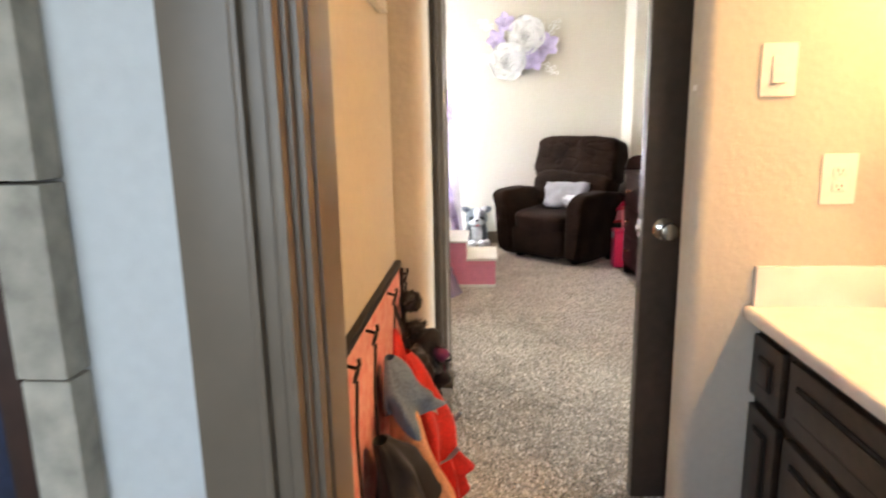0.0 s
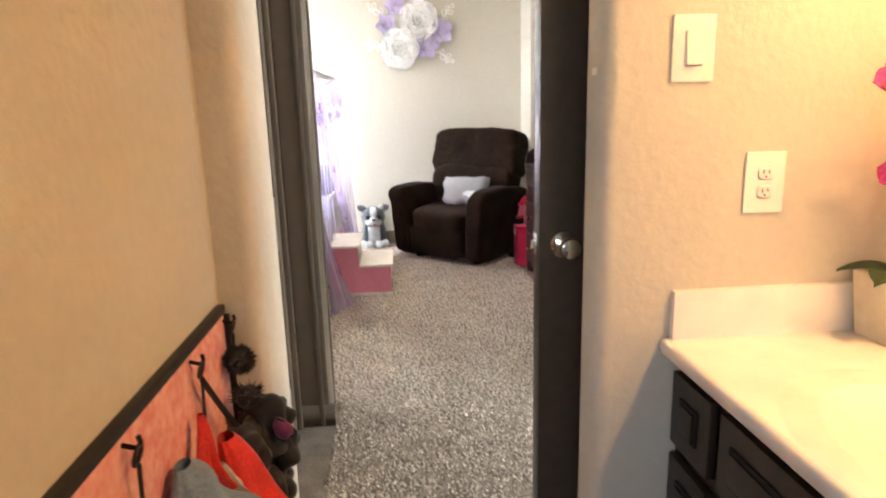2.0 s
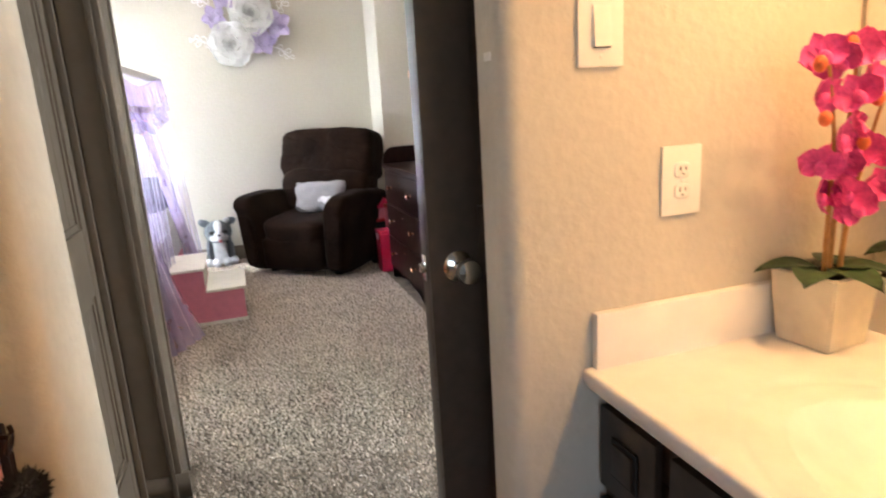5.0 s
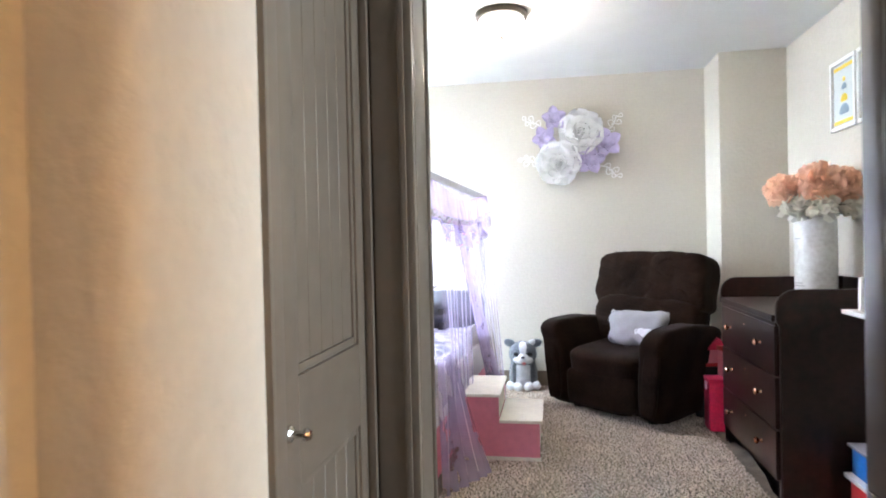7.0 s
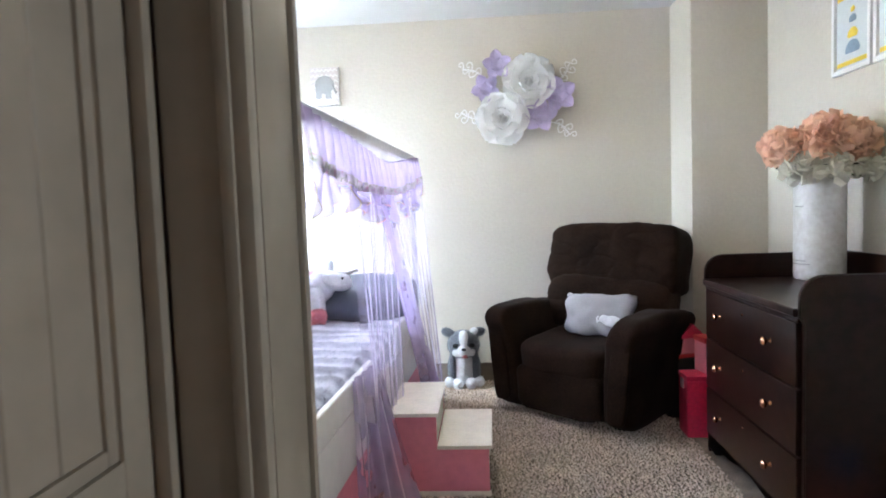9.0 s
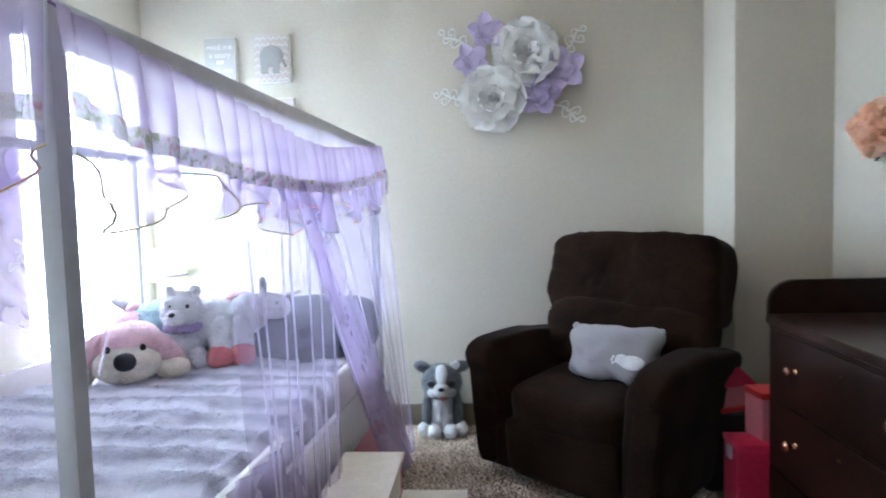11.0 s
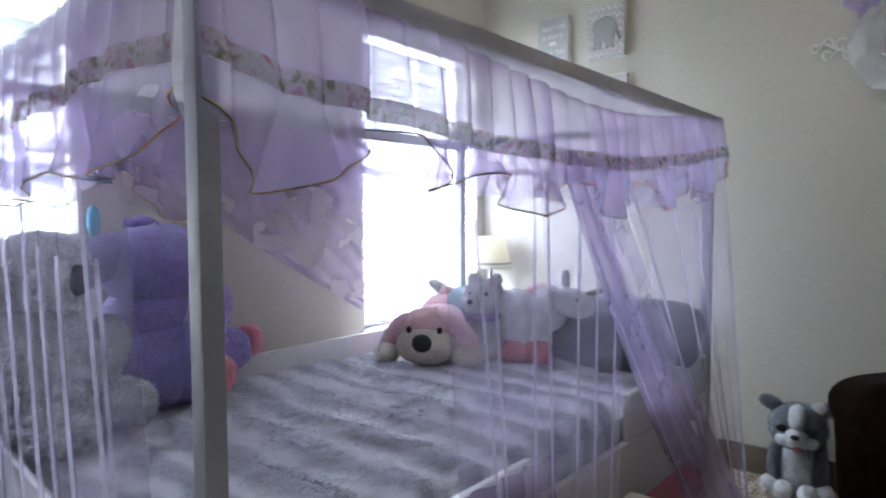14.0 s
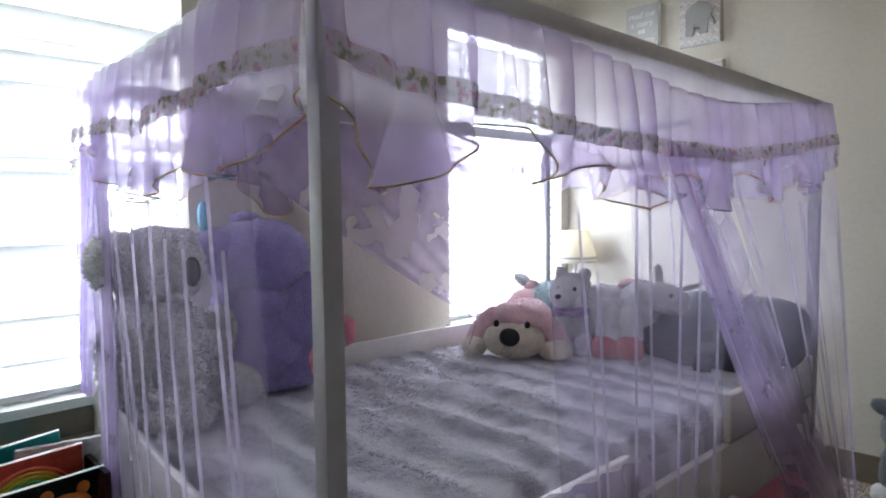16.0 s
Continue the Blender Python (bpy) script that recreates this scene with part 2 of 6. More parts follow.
# west wall with its two window openings
bm = box(WX - 0.26, WX, 2.81, W1[0], 0, H)
box(WX - 0.26, WX, W1[1], W2[0], 0, H, bm=bm)
box(WX - 0.26, WX, W2[1], NY, 0, H, bm=bm)
for a, b in (W1, W2):
    box(WX - 0.26, WX, a, b, 0, WZ[0] - 0.03, bm=bm)
    box(WX - 0.26, WX, a, b, WZ[1], H, bm=bm)
structure("wall_west", bm, WALL, "greige painted wall with two window openings", smooth=False)
structure("wall_north", box(WX - 0.26, 1.285, NY, NY + 0.2, 0, H), WALL, "greige textured wall behind the recliner", smooth=False)
structure("wall_column", box(1.285, EX + 0.16, 5.85, NY + 0.2, 0, H, 0.006), WALL, "boxed-out greige corner pier")
structure("wall_east", box(EX, EX + 0.16, 2.67, 5.85, 0, H), WALL, "greige painted wall behind the dresser", smooth=False)
# cased doorway between the closet passage and the bedroom
bm = box(WX - 0.26, -0.40, 2.67, 2.81, 0, H)
box(-0.40, EX, 2.67, 2.81, 2.08, H, bm=bm)
structure("wall_south", bm, WALL, "greige wall beside the bedroom doorway", smooth=False)
# closet wall with a door opening
bm = box(-0.52, -0.40, 1.79, 2.05, 0, H)
box(-0.52, -0.40, 2.05, 2.67, 2.06, H, bm=bm)
structure("wall_closet", bm, WALL, "greige wall round the closet door", smooth=False)
structure("wall_closet_back", box(-1.2, -1.1, 1.66, 2.67, 0, H), WALL, "plain wall behind the closet", smooth=False)


def rounded_end(x_end, y0, y1, x_far, r=0.035, steps=6):
    """Plan of a wall from x_far to a bullnosed end at x_end."""
    s = 1 if x_end > x_far else -1
    pts = [(x_far, y0)]
    for k in range(steps + 1):
        a = math.pi / 2 * k / steps
        pts.append((x_end - s * r + s * r * math.sin(a), y0 + r - r * math.cos(a)))
    for k in range(steps + 1):
        a = math.pi / 2 * k / steps
        pts.append((x_end - s * r + s * r * math.cos(a), y1 - r + r * math.sin(a)))
    pts.append((x_far, y1))
    return pts


structure("wall_vanity_end", profile_strip(rounded_end(0.47, 1.54, 1.67, EX), 0, H), WALL, "textured wall with a bullnosed end beside the vanity")
structure("wall_vanity_stub", profile_strip(rounded_end(-0.243, 1.54, 1.79, -1.2), 0, H), WALL, "short bullnosed wall return beside the passage")
structure("wall_vanity_header", box(-0.235, 0.47, 1.545, 1.665, 2.1, H), WALL, "wall over the passage opening", smooth=False)
structure("wall_vanity_west", box(-0.45, -0.33, 0.60, 1.54, 0, H), WALL, "textured wall that holds the dress-up rack", smooth=False)
structure("wall_vanity_east", box(1.25, 1.37, -1.6, 1.54, 0, H), WALL, "wall behind the vanity mirror", smooth=False)
bm = box(-2.0, -0.315, 0.45, 0.60, 0, H)
box(-0.315, 0.62, 0.45, 0.60, 2.08, H, bm=bm)
box(0.62, 1.25, 0.45, 0.60, 0, H, bm=bm)
HALLWALL = material("pale_hall_paint", (0.70, 0.72, 0.72), 0.75, vary=0.03, grain=55, bump=0.3, depth=0.003)
structure("wall_hall_north", bm, HALLWALL, "pale hall wall round the doorway", smooth=False)
structure("wall_hall_west", box(-2.1, -1.95, -1.6, 0.45, 0, H), HALLWALL, "pale hall wall", smooth=False)
# hall wall out of view; its opening is added to let daylight in
bm = box(-2.1, -1.25, -1.75, -1.6, 0, H)
box(0.05, 1.37, -1.75, -1.6, 0, H, bm=bm)
box(-1.25, 0.05, -1.75, -1.6, 0, 0.8, bm=bm)
box(-1.25, 0.05, -1.75, -1.6, 2.2, H, bm=bm)
structure("wall_hall_south", bm, HALLWALL, "pale hall wall out of view, with an assumed window opening", smooth=False)


# ---- trim ----
def jamb_left(name, steps, z1, label):
    """Stepped door frame: boxes (x0, x1, y0, y1) from floor to z1."""
    root = thing(name, pose(0, 0, 0), label, "door frame")
    root["kind"] = "structure"
    for nm, x0, x1, y0, y1, bv in steps:
        part(nm, box(x0, x1, y0, y1, 0, z1, bv), TAUPE, root)
    return root


jamb_left("door_frame_hall", [("casing", -0.368, -0.303, 0.432, 0.449, 0.004), ("casing_bead", -0.301, -0.292, 0.424, 0.449, 0.004), ("casing_cove", -0.292, -0.276, 0.434, 0.449, 0.003), ("casing_edge", -0.275, -0.262, 0.429, 0.449, 0.005),
    ("jamb", -0.315, -0.257, 0.45, 0.60, 0.003), ("door_stop", -0.257, -0.249, 0.459, 0.482, 0.0035), ("jamb_face", -0.257, -0.246, 0.486, 0.568, 0.003),
    ("inner_casing", -0.329, -0.262, 0.602, 0.618, 0.005), ("right_jamb", 0.601, 0.62, 0.45, 0.60, 0.003), ("right_casing", 0.62, 0.69, 0.430, 0.449, 0.004)], 2.08, "taupe painted door frame with stepped stop")
jamb_left("door_frame_bedroom", [("casing", -0.372, -0.300, 2.645, 2.669, 0.005), ("casing_bead", -0.300, -0.282, 2.636, 2.669, 0.006), ("casing_edge", -0.284, -0.262, 2.642, 2.669, 0.005),
    ("jamb", -0.40, -0.262, 2.671, 2.808, 0.004), ("far_casing", -0.345, -0.255, 2.811, 2.832, 0.005), ("plinth", -0.374, -0.240, 2.640, 2.66, 0.004)], 2.08, "taupe painted cased opening with moulded trim")
bpy.data.objects["plinth"].scale.z = 0.045
tagged(structure("baseboard", box(-1.86, 1.285, NY - 0.016, NY, 0, 0.125, 0.005), TAUPE, "taupe baseboard along the far wall"))
structure("baseboard_2", box(1.27, 1.285, 5.85, NY - 0.016, 0, 0.125, 0.005), TAUPE, "taupe baseboard on the pier")
structure("baseboard_3", box(1.285, EX, 5.834, 5.85, 0, 0.125, 0.005), TAUPE, "taupe baseboard on the pier")
structure("baseboard_4", box(EX - 0.015, EX, 2.815, 5.83, 0, 0.125, 0.005), TAUPE, "taupe baseboard along the east wall")
structure("baseboard_5", box(WX, WX + 0.015, 2.83, NY - 0.016, 0, 0.125, 0.005), TAUPE, "taupe baseboard under the windows")
structure("baseboard_6", box(-0.33, -0.316, 0.62, 1.525, 0, 0.12, 0.005), TAUPE, "taupe baseboard below the rack")
structure("baseboard_7", box(-0.315, -0.25, 1.525, 1.54, 0, 0.12, 0.005), TAUPE, "taupe baseboard on the wall return")

# closet door in the passage: a panel door with grooved upper panel
door = thing("door_1", pose(-0.395, 2.05, 0), "closed taupe painted closet door with grooved panel", "door")
door["kind"] = "structure"
part("casing", box(0.0, 0.022, -0.008, 0.05, 0, 2.12, 0.005), TAUPE, door)
part("casing_edge", box(0.0, 0.03, -0.016, -0.004, 0, 2.12, 0.004), TAUPE, door)
part("casing", box(0.0, 0.022, 0.572, 0.592, 0, 2.12, 0.005), TAUPE, door)
part("leaf", box(-0.05, -0.018, 0.052, 0.570, 0.01, 2.06, 0.002), TAUPE, door)
for y0, y1 in ((0.052, 0.15), (0.515, 0.570)):
    part("stile", box(-0.019, 0.002, y0, y1, 0.01, 2.06, 0.006), TAUPE, door)
for z0, z1 in ((0.01, 0.22), (0.765, 0.965), (1.92, 2.06)):
    part("rail", box(-0.019, 0.0015, 0.15, 0.515, z0, z1, 0.003), TAUPE, door)
for z0, z1 in ((0.22, 0.765), (0.965, 1.92)):
    for y0, y1, a0, a1 in ((0.149, 0.168, z0, z1), (0.497, 0.516, z0, z1), (0.168, 0.497, z0, z0 + 0.019), (0.168, 0.497, z1 - 0.019, z1)):
        part("panel_moulding", box(-0.019, -0.0045, y0, y1, a0, a1, 0.003, 2), TAUPE, door)
    for k in range(5):
        w = 0.330 / 5
        part("panel_board", box(-0.02, -0.0095, 0.1675 + k * w, 0.1675 + (k + 1) * w - 0.0006, z0 + 0.0185, z1 - 0.0185, 0.0018, 1), TAUPE, door)
kn = lathe([(0.0, 0), (0.016, 0), (0.016, 0.006), (0.007, 0.012), (0.007, 0.03), (0.011, 0.030), (0.012, 0.036), (0.008, 0.042), (0, 0.043)], 20, pose(0.002, 0.098, 0.872, 0, 90, 0))
part("knob", kn, CHROME, door, "small chrome knob")

# entry door, folded open behind the vanity wall
DOORPAINT = material("dark_door_paint", (0.075, 0.055, 0.042), 0.32, vary=0.12, scale=2.5, grain=30, bump=0.05)
leaf = thing("door_2", pose(0.395, 1.775, 0, 0, 0, 4), "dark brown painted door standing open with chrome knob", "door")
leaf["kind"] = "structure"
part("leaf", box(0, 0.76, 0, 0.036, 0.012, 2.04, 0.003), DOORPAINT, leaf)
for x0, x1 in ((0.0, 0.115), (0.645, 0.76)):
    part("stile", box(x0 + 0.001, x1, -0.007, 0.002, 0.013, 2.039, 0.003), DOORPAINT, leaf)
for z0, z1 in ((0.013, 0.22), (0.90, 1.04), (1.90, 2.039)):
    part("rail", box(0.116, 0.644, -0.0065, 0.002, z0, z1, 0.003), DOORPAINT, leaf)
knob = part("door_knob", lathe([(0, 0), (0.032, 0), (0.033, 0.006), (0.026, 0.011), (0.012, 0.016), (0.012, 0.034), (0.022, 0.042), (0.027, 0.055), (0.024, 0.066), (0.012, 0.07), (0, 0.07)], 28, pose(0.062, -0.007, 0.92, 90, 0, 0)), CHROME, leaf, "polished chrome door knob")
part("latch_plate", box(-0.003, 0.001, 0.006, 0.03, 0.892, 0.948, 0.001), CHROME, leaf)
part("latch", box(-0.012, -0.002, 0.012, 0.024, 0.910, 0.930, 0.003), CHROME, leaf)
bm = box(1.165, 1.285, 1.672, 1.87, 0, H)
box(1.165, 1.285, 1.87, 2.66, 2.06, H, bm=bm)
box(1.165, 1.285, 2.66, 2.669, 0, H, bm=bm)
structure("wall_entry", bm, WALL, "wall round the entry doorway", smooth=False)
structure("wall_entry_south", box(1.165, EX, 2.67, 2.81, 0, 2.08), WALL, "wall beside the entry doorway", smooth=False)
structure("wall_landing", box(2.36, 2.46, 1.55, 2.9, 0, H), HALLWALL, "plain landing wall beyond the entry door", smooth=False)
structure("wall_landing_side", box(1.905, 2.36, 1.55, 1.66, 0, H), HALLWALL, "plain landing wall", smooth=False)
structure("wall_landing_side_2", box(1.905, 2.36, 2.81, 2.9, 0, H), HALLWALL, "plain landing wall", smooth=False)


# bright hazy distance outside the windows
structure("backdrop", sheet(lambda u, v: Vector((-4.5, -3 + 14 * u, -2 + 9 * v)), 1, 1), glow("bright_haze", (0.93, 0.96, 1.0), 3.0), "bright white haze outside the windows", smooth=False)


# ---- windows and blinds ----
def window(name, y0, y1, mull):
    w = thing(name, pose(WX, y0, WZ[0]), "white vinyl window in a deep plaster reveal", "window")
    w["kind"] = "structure"
    W, Hh = y1 - y0, WZ[1] - WZ[0]
    for nm, a in (("window_frame", (-0.17, -0.12, 0, 0.045, 0, Hh)), ("window_frame", (-0.17, -0.12, W - 0.045, W, 0, Hh)), ("window_frame", (-0.17, -0.12, 0.045, W - 0.045, 0, 0.045)),
            ("window_frame", (-0.17, -0.12, 0.045, W - 0.045, Hh - 0.045, Hh)), ("mullion", (-0.165, -0.125, mull - 0.012, mull + 0.012, 0.045, Hh - 0.045))):
        part(nm, box(*a, 0.003, 1), VINYL, w)
    part("window_sill", box(-0.119, 0.035, -0.03, W + (0.03 if y1 < 6 else 0.0), -0.03, 0.0, 0.005), WHITE, w)
    part("apron", box(0.001, 0.016, -0.02, W + (0.02 if y1 < 6 else 0.0), -0.115, -0.032, 0.003), TAUPE, w)
    return w


window("window_1", *W1, 0.485)
window("window_2", *W2, 0.57)


def blind(y0, y1, tilt, label):
    b = thing("window_blind", pose(WX - 0.055, y0 + 0.01, WZ[0]), label, "window blind", "window blinds")
    W, Hh = y1 - y0 - 0.02, WZ[1] - WZ[0]
    part("headrail", box(-0.03, 0.03, 0, W, Hh - 0.055, Hh - 0.003, 0.003), VINYL, b)
    part("bottom_rail", box(-0.026, 0.026, 0, W, 0.006, 0.024, 0.004), VINYL, b)
    sl = sheet(lambda u, v: Vector(((v - 0.5) * 0.05, u * W, 0.003 * math.cos((v - 0.5) * 3))), 1, 4)
    bmesh.ops.solidify(sl, geom=sl.faces[:], thickness=0.0022)
    src, n = None, int((Hh - 0.09) / 0.0425)
    for k in range(n):
        m = pose(0, 0, 0.045 + k * 0.0425, 0, tilt + random.uniform(-3, 3), 0) @ pose(0, 0, 0, random.uniform(-0.15, 0.15))
        if src is None:
            src = part("slat", sl, BLINDS, b, m=m)
        else:
            again("slat", src, b, m)
    for f in (0.14, 0.86):
        part("cord", tube([(0.027, f * W, 0.02), (0.027, f * W, Hh - 0.05)], 0.0012, 5), VINYL, b)
    part("wand", tube([(0.04, 0.09, 0.5), (0.038, 0.09, Hh - 0.06)], 0.004, 6), VINYL, b)


blind(*W1, -75, "white horizontal slat blind, tilted half open, in the window")
blind(*W2, 34, "white horizontal slat blind, mostly open, in the window")

# ---- the bed and its canopy ----
BED = pose(-0.54, 3.68, 0, 0, 0, -2.75)
BW, BL = 1.24, 2.06
bed = thing("house_bed", BED, "white painted four-post bed with low guard boards", "bed")
P = 0.017
for px, py, lab in ((0, 0, ""), (-BW, 0, ""), (0, BL, ""), (-BW, BL, "")):
    part("post", box(px - P, px + P, py - P, py + P, 0, 1.56, 0.004), POLE, bed, "grey enamelled canopy post")
for x in (0, -BW):
    part("top_beam", box(x - P, x + P, P, BL - P, 1.515, 1.56, 0.006), POLE, bed, "grey enamelled canopy rail")
for y in (0, BL):
    part("top_beam", box(-BW + P, -P, y - P, y + P, 1.515, 1.56, 0.006), POLE, bed, "grey enamelled canopy rail")
foot = bmesh.new()
rows = []
for k in range(25):
    x = -BW - 0.055 + (BW + 0.04) * k / 24
    zt = 0.60 + 0.075 * ((24 - k) / 24) ** 2.2
    rows.append([foot.verts.new((x, y, z)) for y, z in ((-0.030, 0.02), (-0.030, zt - 0.006), (-0.025, zt), (-0.017, zt), (-0.0175, 0.02))])
for r0, r1 in zip(rows, rows[1:]):
    for k in range(5):
        foot.faces.new((r0[k], r1[k], r1[(k + 1) % 5], r0[(k + 1) % 5]))
foot.faces.new(rows[0])
foot.faces.new(rows[-1][::-1])
bmesh.ops.recalc_face_normals(foot, faces=foot.faces[:])
part("footboard", foot, WHITE, bed)
part("headboard", box(-BW + P, -P, BL - 0.012, BL + 0.012, 0.10, 0.70, 0.006), WHITE, bed)
part("back_guard", box(-BW - 0.01, -BW + 0.01, P, BL - P, 0.12, 0.665, 0.006), WHITE, bed)
part("side_rail", box(-0.012, 0.012, P, BL - P, 0.275, 0.485, 0.005), WHITE, bed)
part("lower_panel", box(-0.006, 0.008, P, BL - P, 0.02, 0.274, 0.004), PINK, bed, "pink painted lower side panel")
part("guard_board", box(-0.0105, 0.0135, P, 0.80, 0.487, 0.60, 0.010, 3), WHITE, bed)
part("guard_board", box(-0.0105, 0.0135, 1.335, BL - P, 0.487, 0.635, 0.014, 3), WHITE, bed)
part("slat_base", box(-BW + P, -P, P, BL - P, 0.24, 0.28, 0.004), WHITE, bed)

MATT = material("white_mattress_cloth", (0.72, 0.72, 0.74), 0.9, vary=0.04, grain=90, bump=0.2)
mattress = thing("mattress", BED, "white mattress in the bed frame", "mattress")
part("mattress_body", box(-BW + 0.03, -0.03, 0.03, BL - 0.03, 0.281, 0.545, 0.04, 4), MATT, mattress)


def blanket_material():
    m = material("striped_plush_blanket", (0.50, 0.49, 0.59), 0.95, vary=0.16, scale=14, grain=190, bump=0.7, depth=0.006, sheen=0.5)
    t = m.node_tree
    b = t.nodes["Principled BSDF"]
    old = b.inputs["Base Color"].links[0].from_socket
    co = t.nodes.new("ShaderNodeTexCoord")
    sep = t.nodes.new("ShaderNodeSeparateXYZ")
    t.links.new(co.outputs["Object"], sep.inputs[0])
    wob = t.nodes.new("ShaderNodeTexNoise")
    wob.inputs["Scale"].default_value = 5
    t.links.new(co.outputs["Object"], wob.inputs["Vector"])
    a = t.nodes.new("ShaderNodeMath")
    a.operation, a.inputs[1].default_value = "MULTIPLY_ADD", 0.12
    t.links.new(wob.outputs[0], a.inputs[0])
    t.links.new(sep.outputs["Y"], a.inputs[2])
    s = t.nodes.new("ShaderNodeMath")
    s.operation, s.inputs[1].default_value = "MULTIPLY", 2 * math.pi / 0.155
    t.links.new(a.outputs[0], s.inputs[0])
    w = t.nodes.new("ShaderNodeMath")
    w.operation = "SINE"
    t.links.new(s.outputs[0], w.inputs[0])
    r = t.nodes.new("ShaderNodeMapRange")
    r.inputs[1].default_value, r.inputs[2].default_value = -0.25, 1.15
    t.links.new(w.outputs[0], r.inputs[0])
    mix = t.nodes.new("ShaderNodeMix")
    mix.data_type = "RGBA"
    t.links.new(r.outputs[0], mix.inputs[0])
    t.links.new(old, mix.inputs[6])
    mix.inputs[7].default_value = (0.85, 0.84, 0.91, 1)
    t.links.new(mix.outputs[2], b.inputs["Base Color"])
    return m


def blanket_at(u, v):
    x, y = -BW + 0.025 + u * (BW - 0.05), 0.025 + v * (BL - 0.07)
    edge = min(u, 1 - u) * (BW - 0.05)
    z = 0.592 - 0.05 * max(0, 1 - edge / 0.05) ** 2 - 0.05 * max(0, 1 - (BL - 0.05 - y) / 0.04) ** 2
    z += 0.016 * noise.noise(Vector((x * 3, y * 3, 0))) + 0.007 * math.sin(y * 2 * math.pi / 0.155 + 2 * noise.noise(Vector((x * 2, y * 2, 4))))
    z += 0.006 * noise.noise(Vector((x * 22, y * 22, 1))) + 0.0045 * noise.noise(Vector((x * 55, y * 55, 7)))
    return Vector((x, y, z))


BLANKET = blanket_material()
blanket = thing("blanket", BED, "lavender-grey striped plush blanket spread over the mattress", "blanket")
part("blanket_top", sheet(blanket_at, 150, 230), BLANKET, blanket)
rng0 = np.random.default_rng(3)
FN = 46000
root = []
for u0, v0, a0, k0 in zip(rng0.uniform(0.005, 0.995, FN), rng0.uniform(0.003, 0.99, FN), rng0.uniform(0, 2 * math.pi, FN), rng0.uniform(0.7, 1.3, FN)):
    p0 = blanket_at(u0, v0)
    sw = noise.noise(p0 * 9) * 3
    dx, dy = 0.0035 * math.cos(a0), 0.0035 * math.sin(a0)
    root += [(p0.x - dx, p0.y - dy, p0.z - 0.002), (p0.x + dx, p0.y + dy, p0.z - 0.002), (p0.x + 0.012 * k0 * math.cos(sw + 0.6 * math.cos(a0)), p0.y + 0.012 * k0 * math.sin(sw + 0.6 * math.cos(a0)), p0.z + 0.003 * k0)]
me0 = bpy.data.meshes.new("plush_nap")
me0.from_pydata(root, [], [(3 * k, 3 * k + 1, 3 * k + 2) for k in range(FN)])
me0.materials.append(BLANKET)
nap = tagged(new("plush_nap", me0), "short soft plush fibres", "", "", "stuff")
nap.parent = blanket
part("blanket_edge", sheet(lambda u, v: Vector((-0.028 + 0.006 * math.sin(v * 60), 0.03 + v * (BL - 0.08), 0.548 - u * 0.12)), 3, 120), BLANKET, blanket)

# pieces of the canopy: (axis start, axis direction, outward) for each side, in the bed's own frame
canopy = thing("bed_canopy", BED, "lilac voile canopy with floral band and wired ruffle on the bed", "bed canopy")
SIDES = {"right": (Vector((0.026, -0.03, 0)), Vector((0, 1, 0)), Vector((1, 0, 0)), BL + 0.06), "near": (Vector((-BW - 0.03, -0.026, 0)), Vector((1, 0, 0)), Vector((0, -1, 0)), BW + 0.06),
    "left": (Vector((-BW - 0.03, 0, 0)), Vector((0, 1, 0)), Vector((-1, 0, 0)), BL), "far": (Vector((-BW, BL + 0.03, 0)), Vector((1, 0, 0)), Vector((0, 1, 0)), BW)}


SAG = ((0.0, 0.25, 0.5, 0.69, 0.95, 1.2, 1.45, 1.75, 1.98, 2.12), (1.545, 1.515, 1.506, 1.488, 1.464, 1.456, 1.476, 1.512, 1.537, 1.55))
BANDLINE = ((0.0, 0.1, 0.2, 0.42, 0.7, 1.24, 1.7, 2.12), (1.405, 1.37, 1.368, 1.343, 1.322, 1.318, 1.365, 1.425))
HEMLINE = ((0.0, 0.06, 0.12, 0.24, 0.33, 0.41, 0.47, 0.59, 0.76, 0.86, 0.96, 1.16, 1.31, 1.54, 1.69, 1.85, 2.0, 2.12), (1.34, 1.25, 1.20, 1.27, 1.35, 1.27, 1.215, 1.27, 1.165, 1.235, 1.26, 1.16, 1.28, 1.185, 1.265, 1.21, 1.29, 1.38))
NEARHEM = ((0.0, 0.17, 0.38, 0.59, 0.78, 0.88, 1.0, 1.15, 1.22, 1.30), (1.30, 1.36, 1.26, 1.20, 1.22, 1.31, 1.23, 1.24, 1.29, 1.345))


def soft(table, s):
    """A smoothed reading of a short table."""
    return sum(float(np.interp(s + d, *table)) for d in (-0.025, -0.012, 0, 0.012, 0.025)) / 5


def top_line(side, s):
    if side == "right":
        return soft(SAG, s)
    return 1.545 + 0.006 * math.sin(s * 7) - 0.015 * math.sin(math.pi * s / 1.24) ** 2


def pleat(side, s):
    """Shift along and out of a gathered strip; the cloth doubles back over itself in each pleat."""
    k = {"right": 0, "near": 3, "left": 6, "far": 9}[side]
    ph = s * 2 * math.pi / 0.082 + 3.2 * noise.noise(Vector((s * 2.6, k, 0.3)))
    deep = 0.95 + 0.9 * noise.noise(Vector((s * 5.5, k, 4.1)))
    return 0.0195 * deep * math.sin(ph), 0.011 * deep * math.cos(ph)


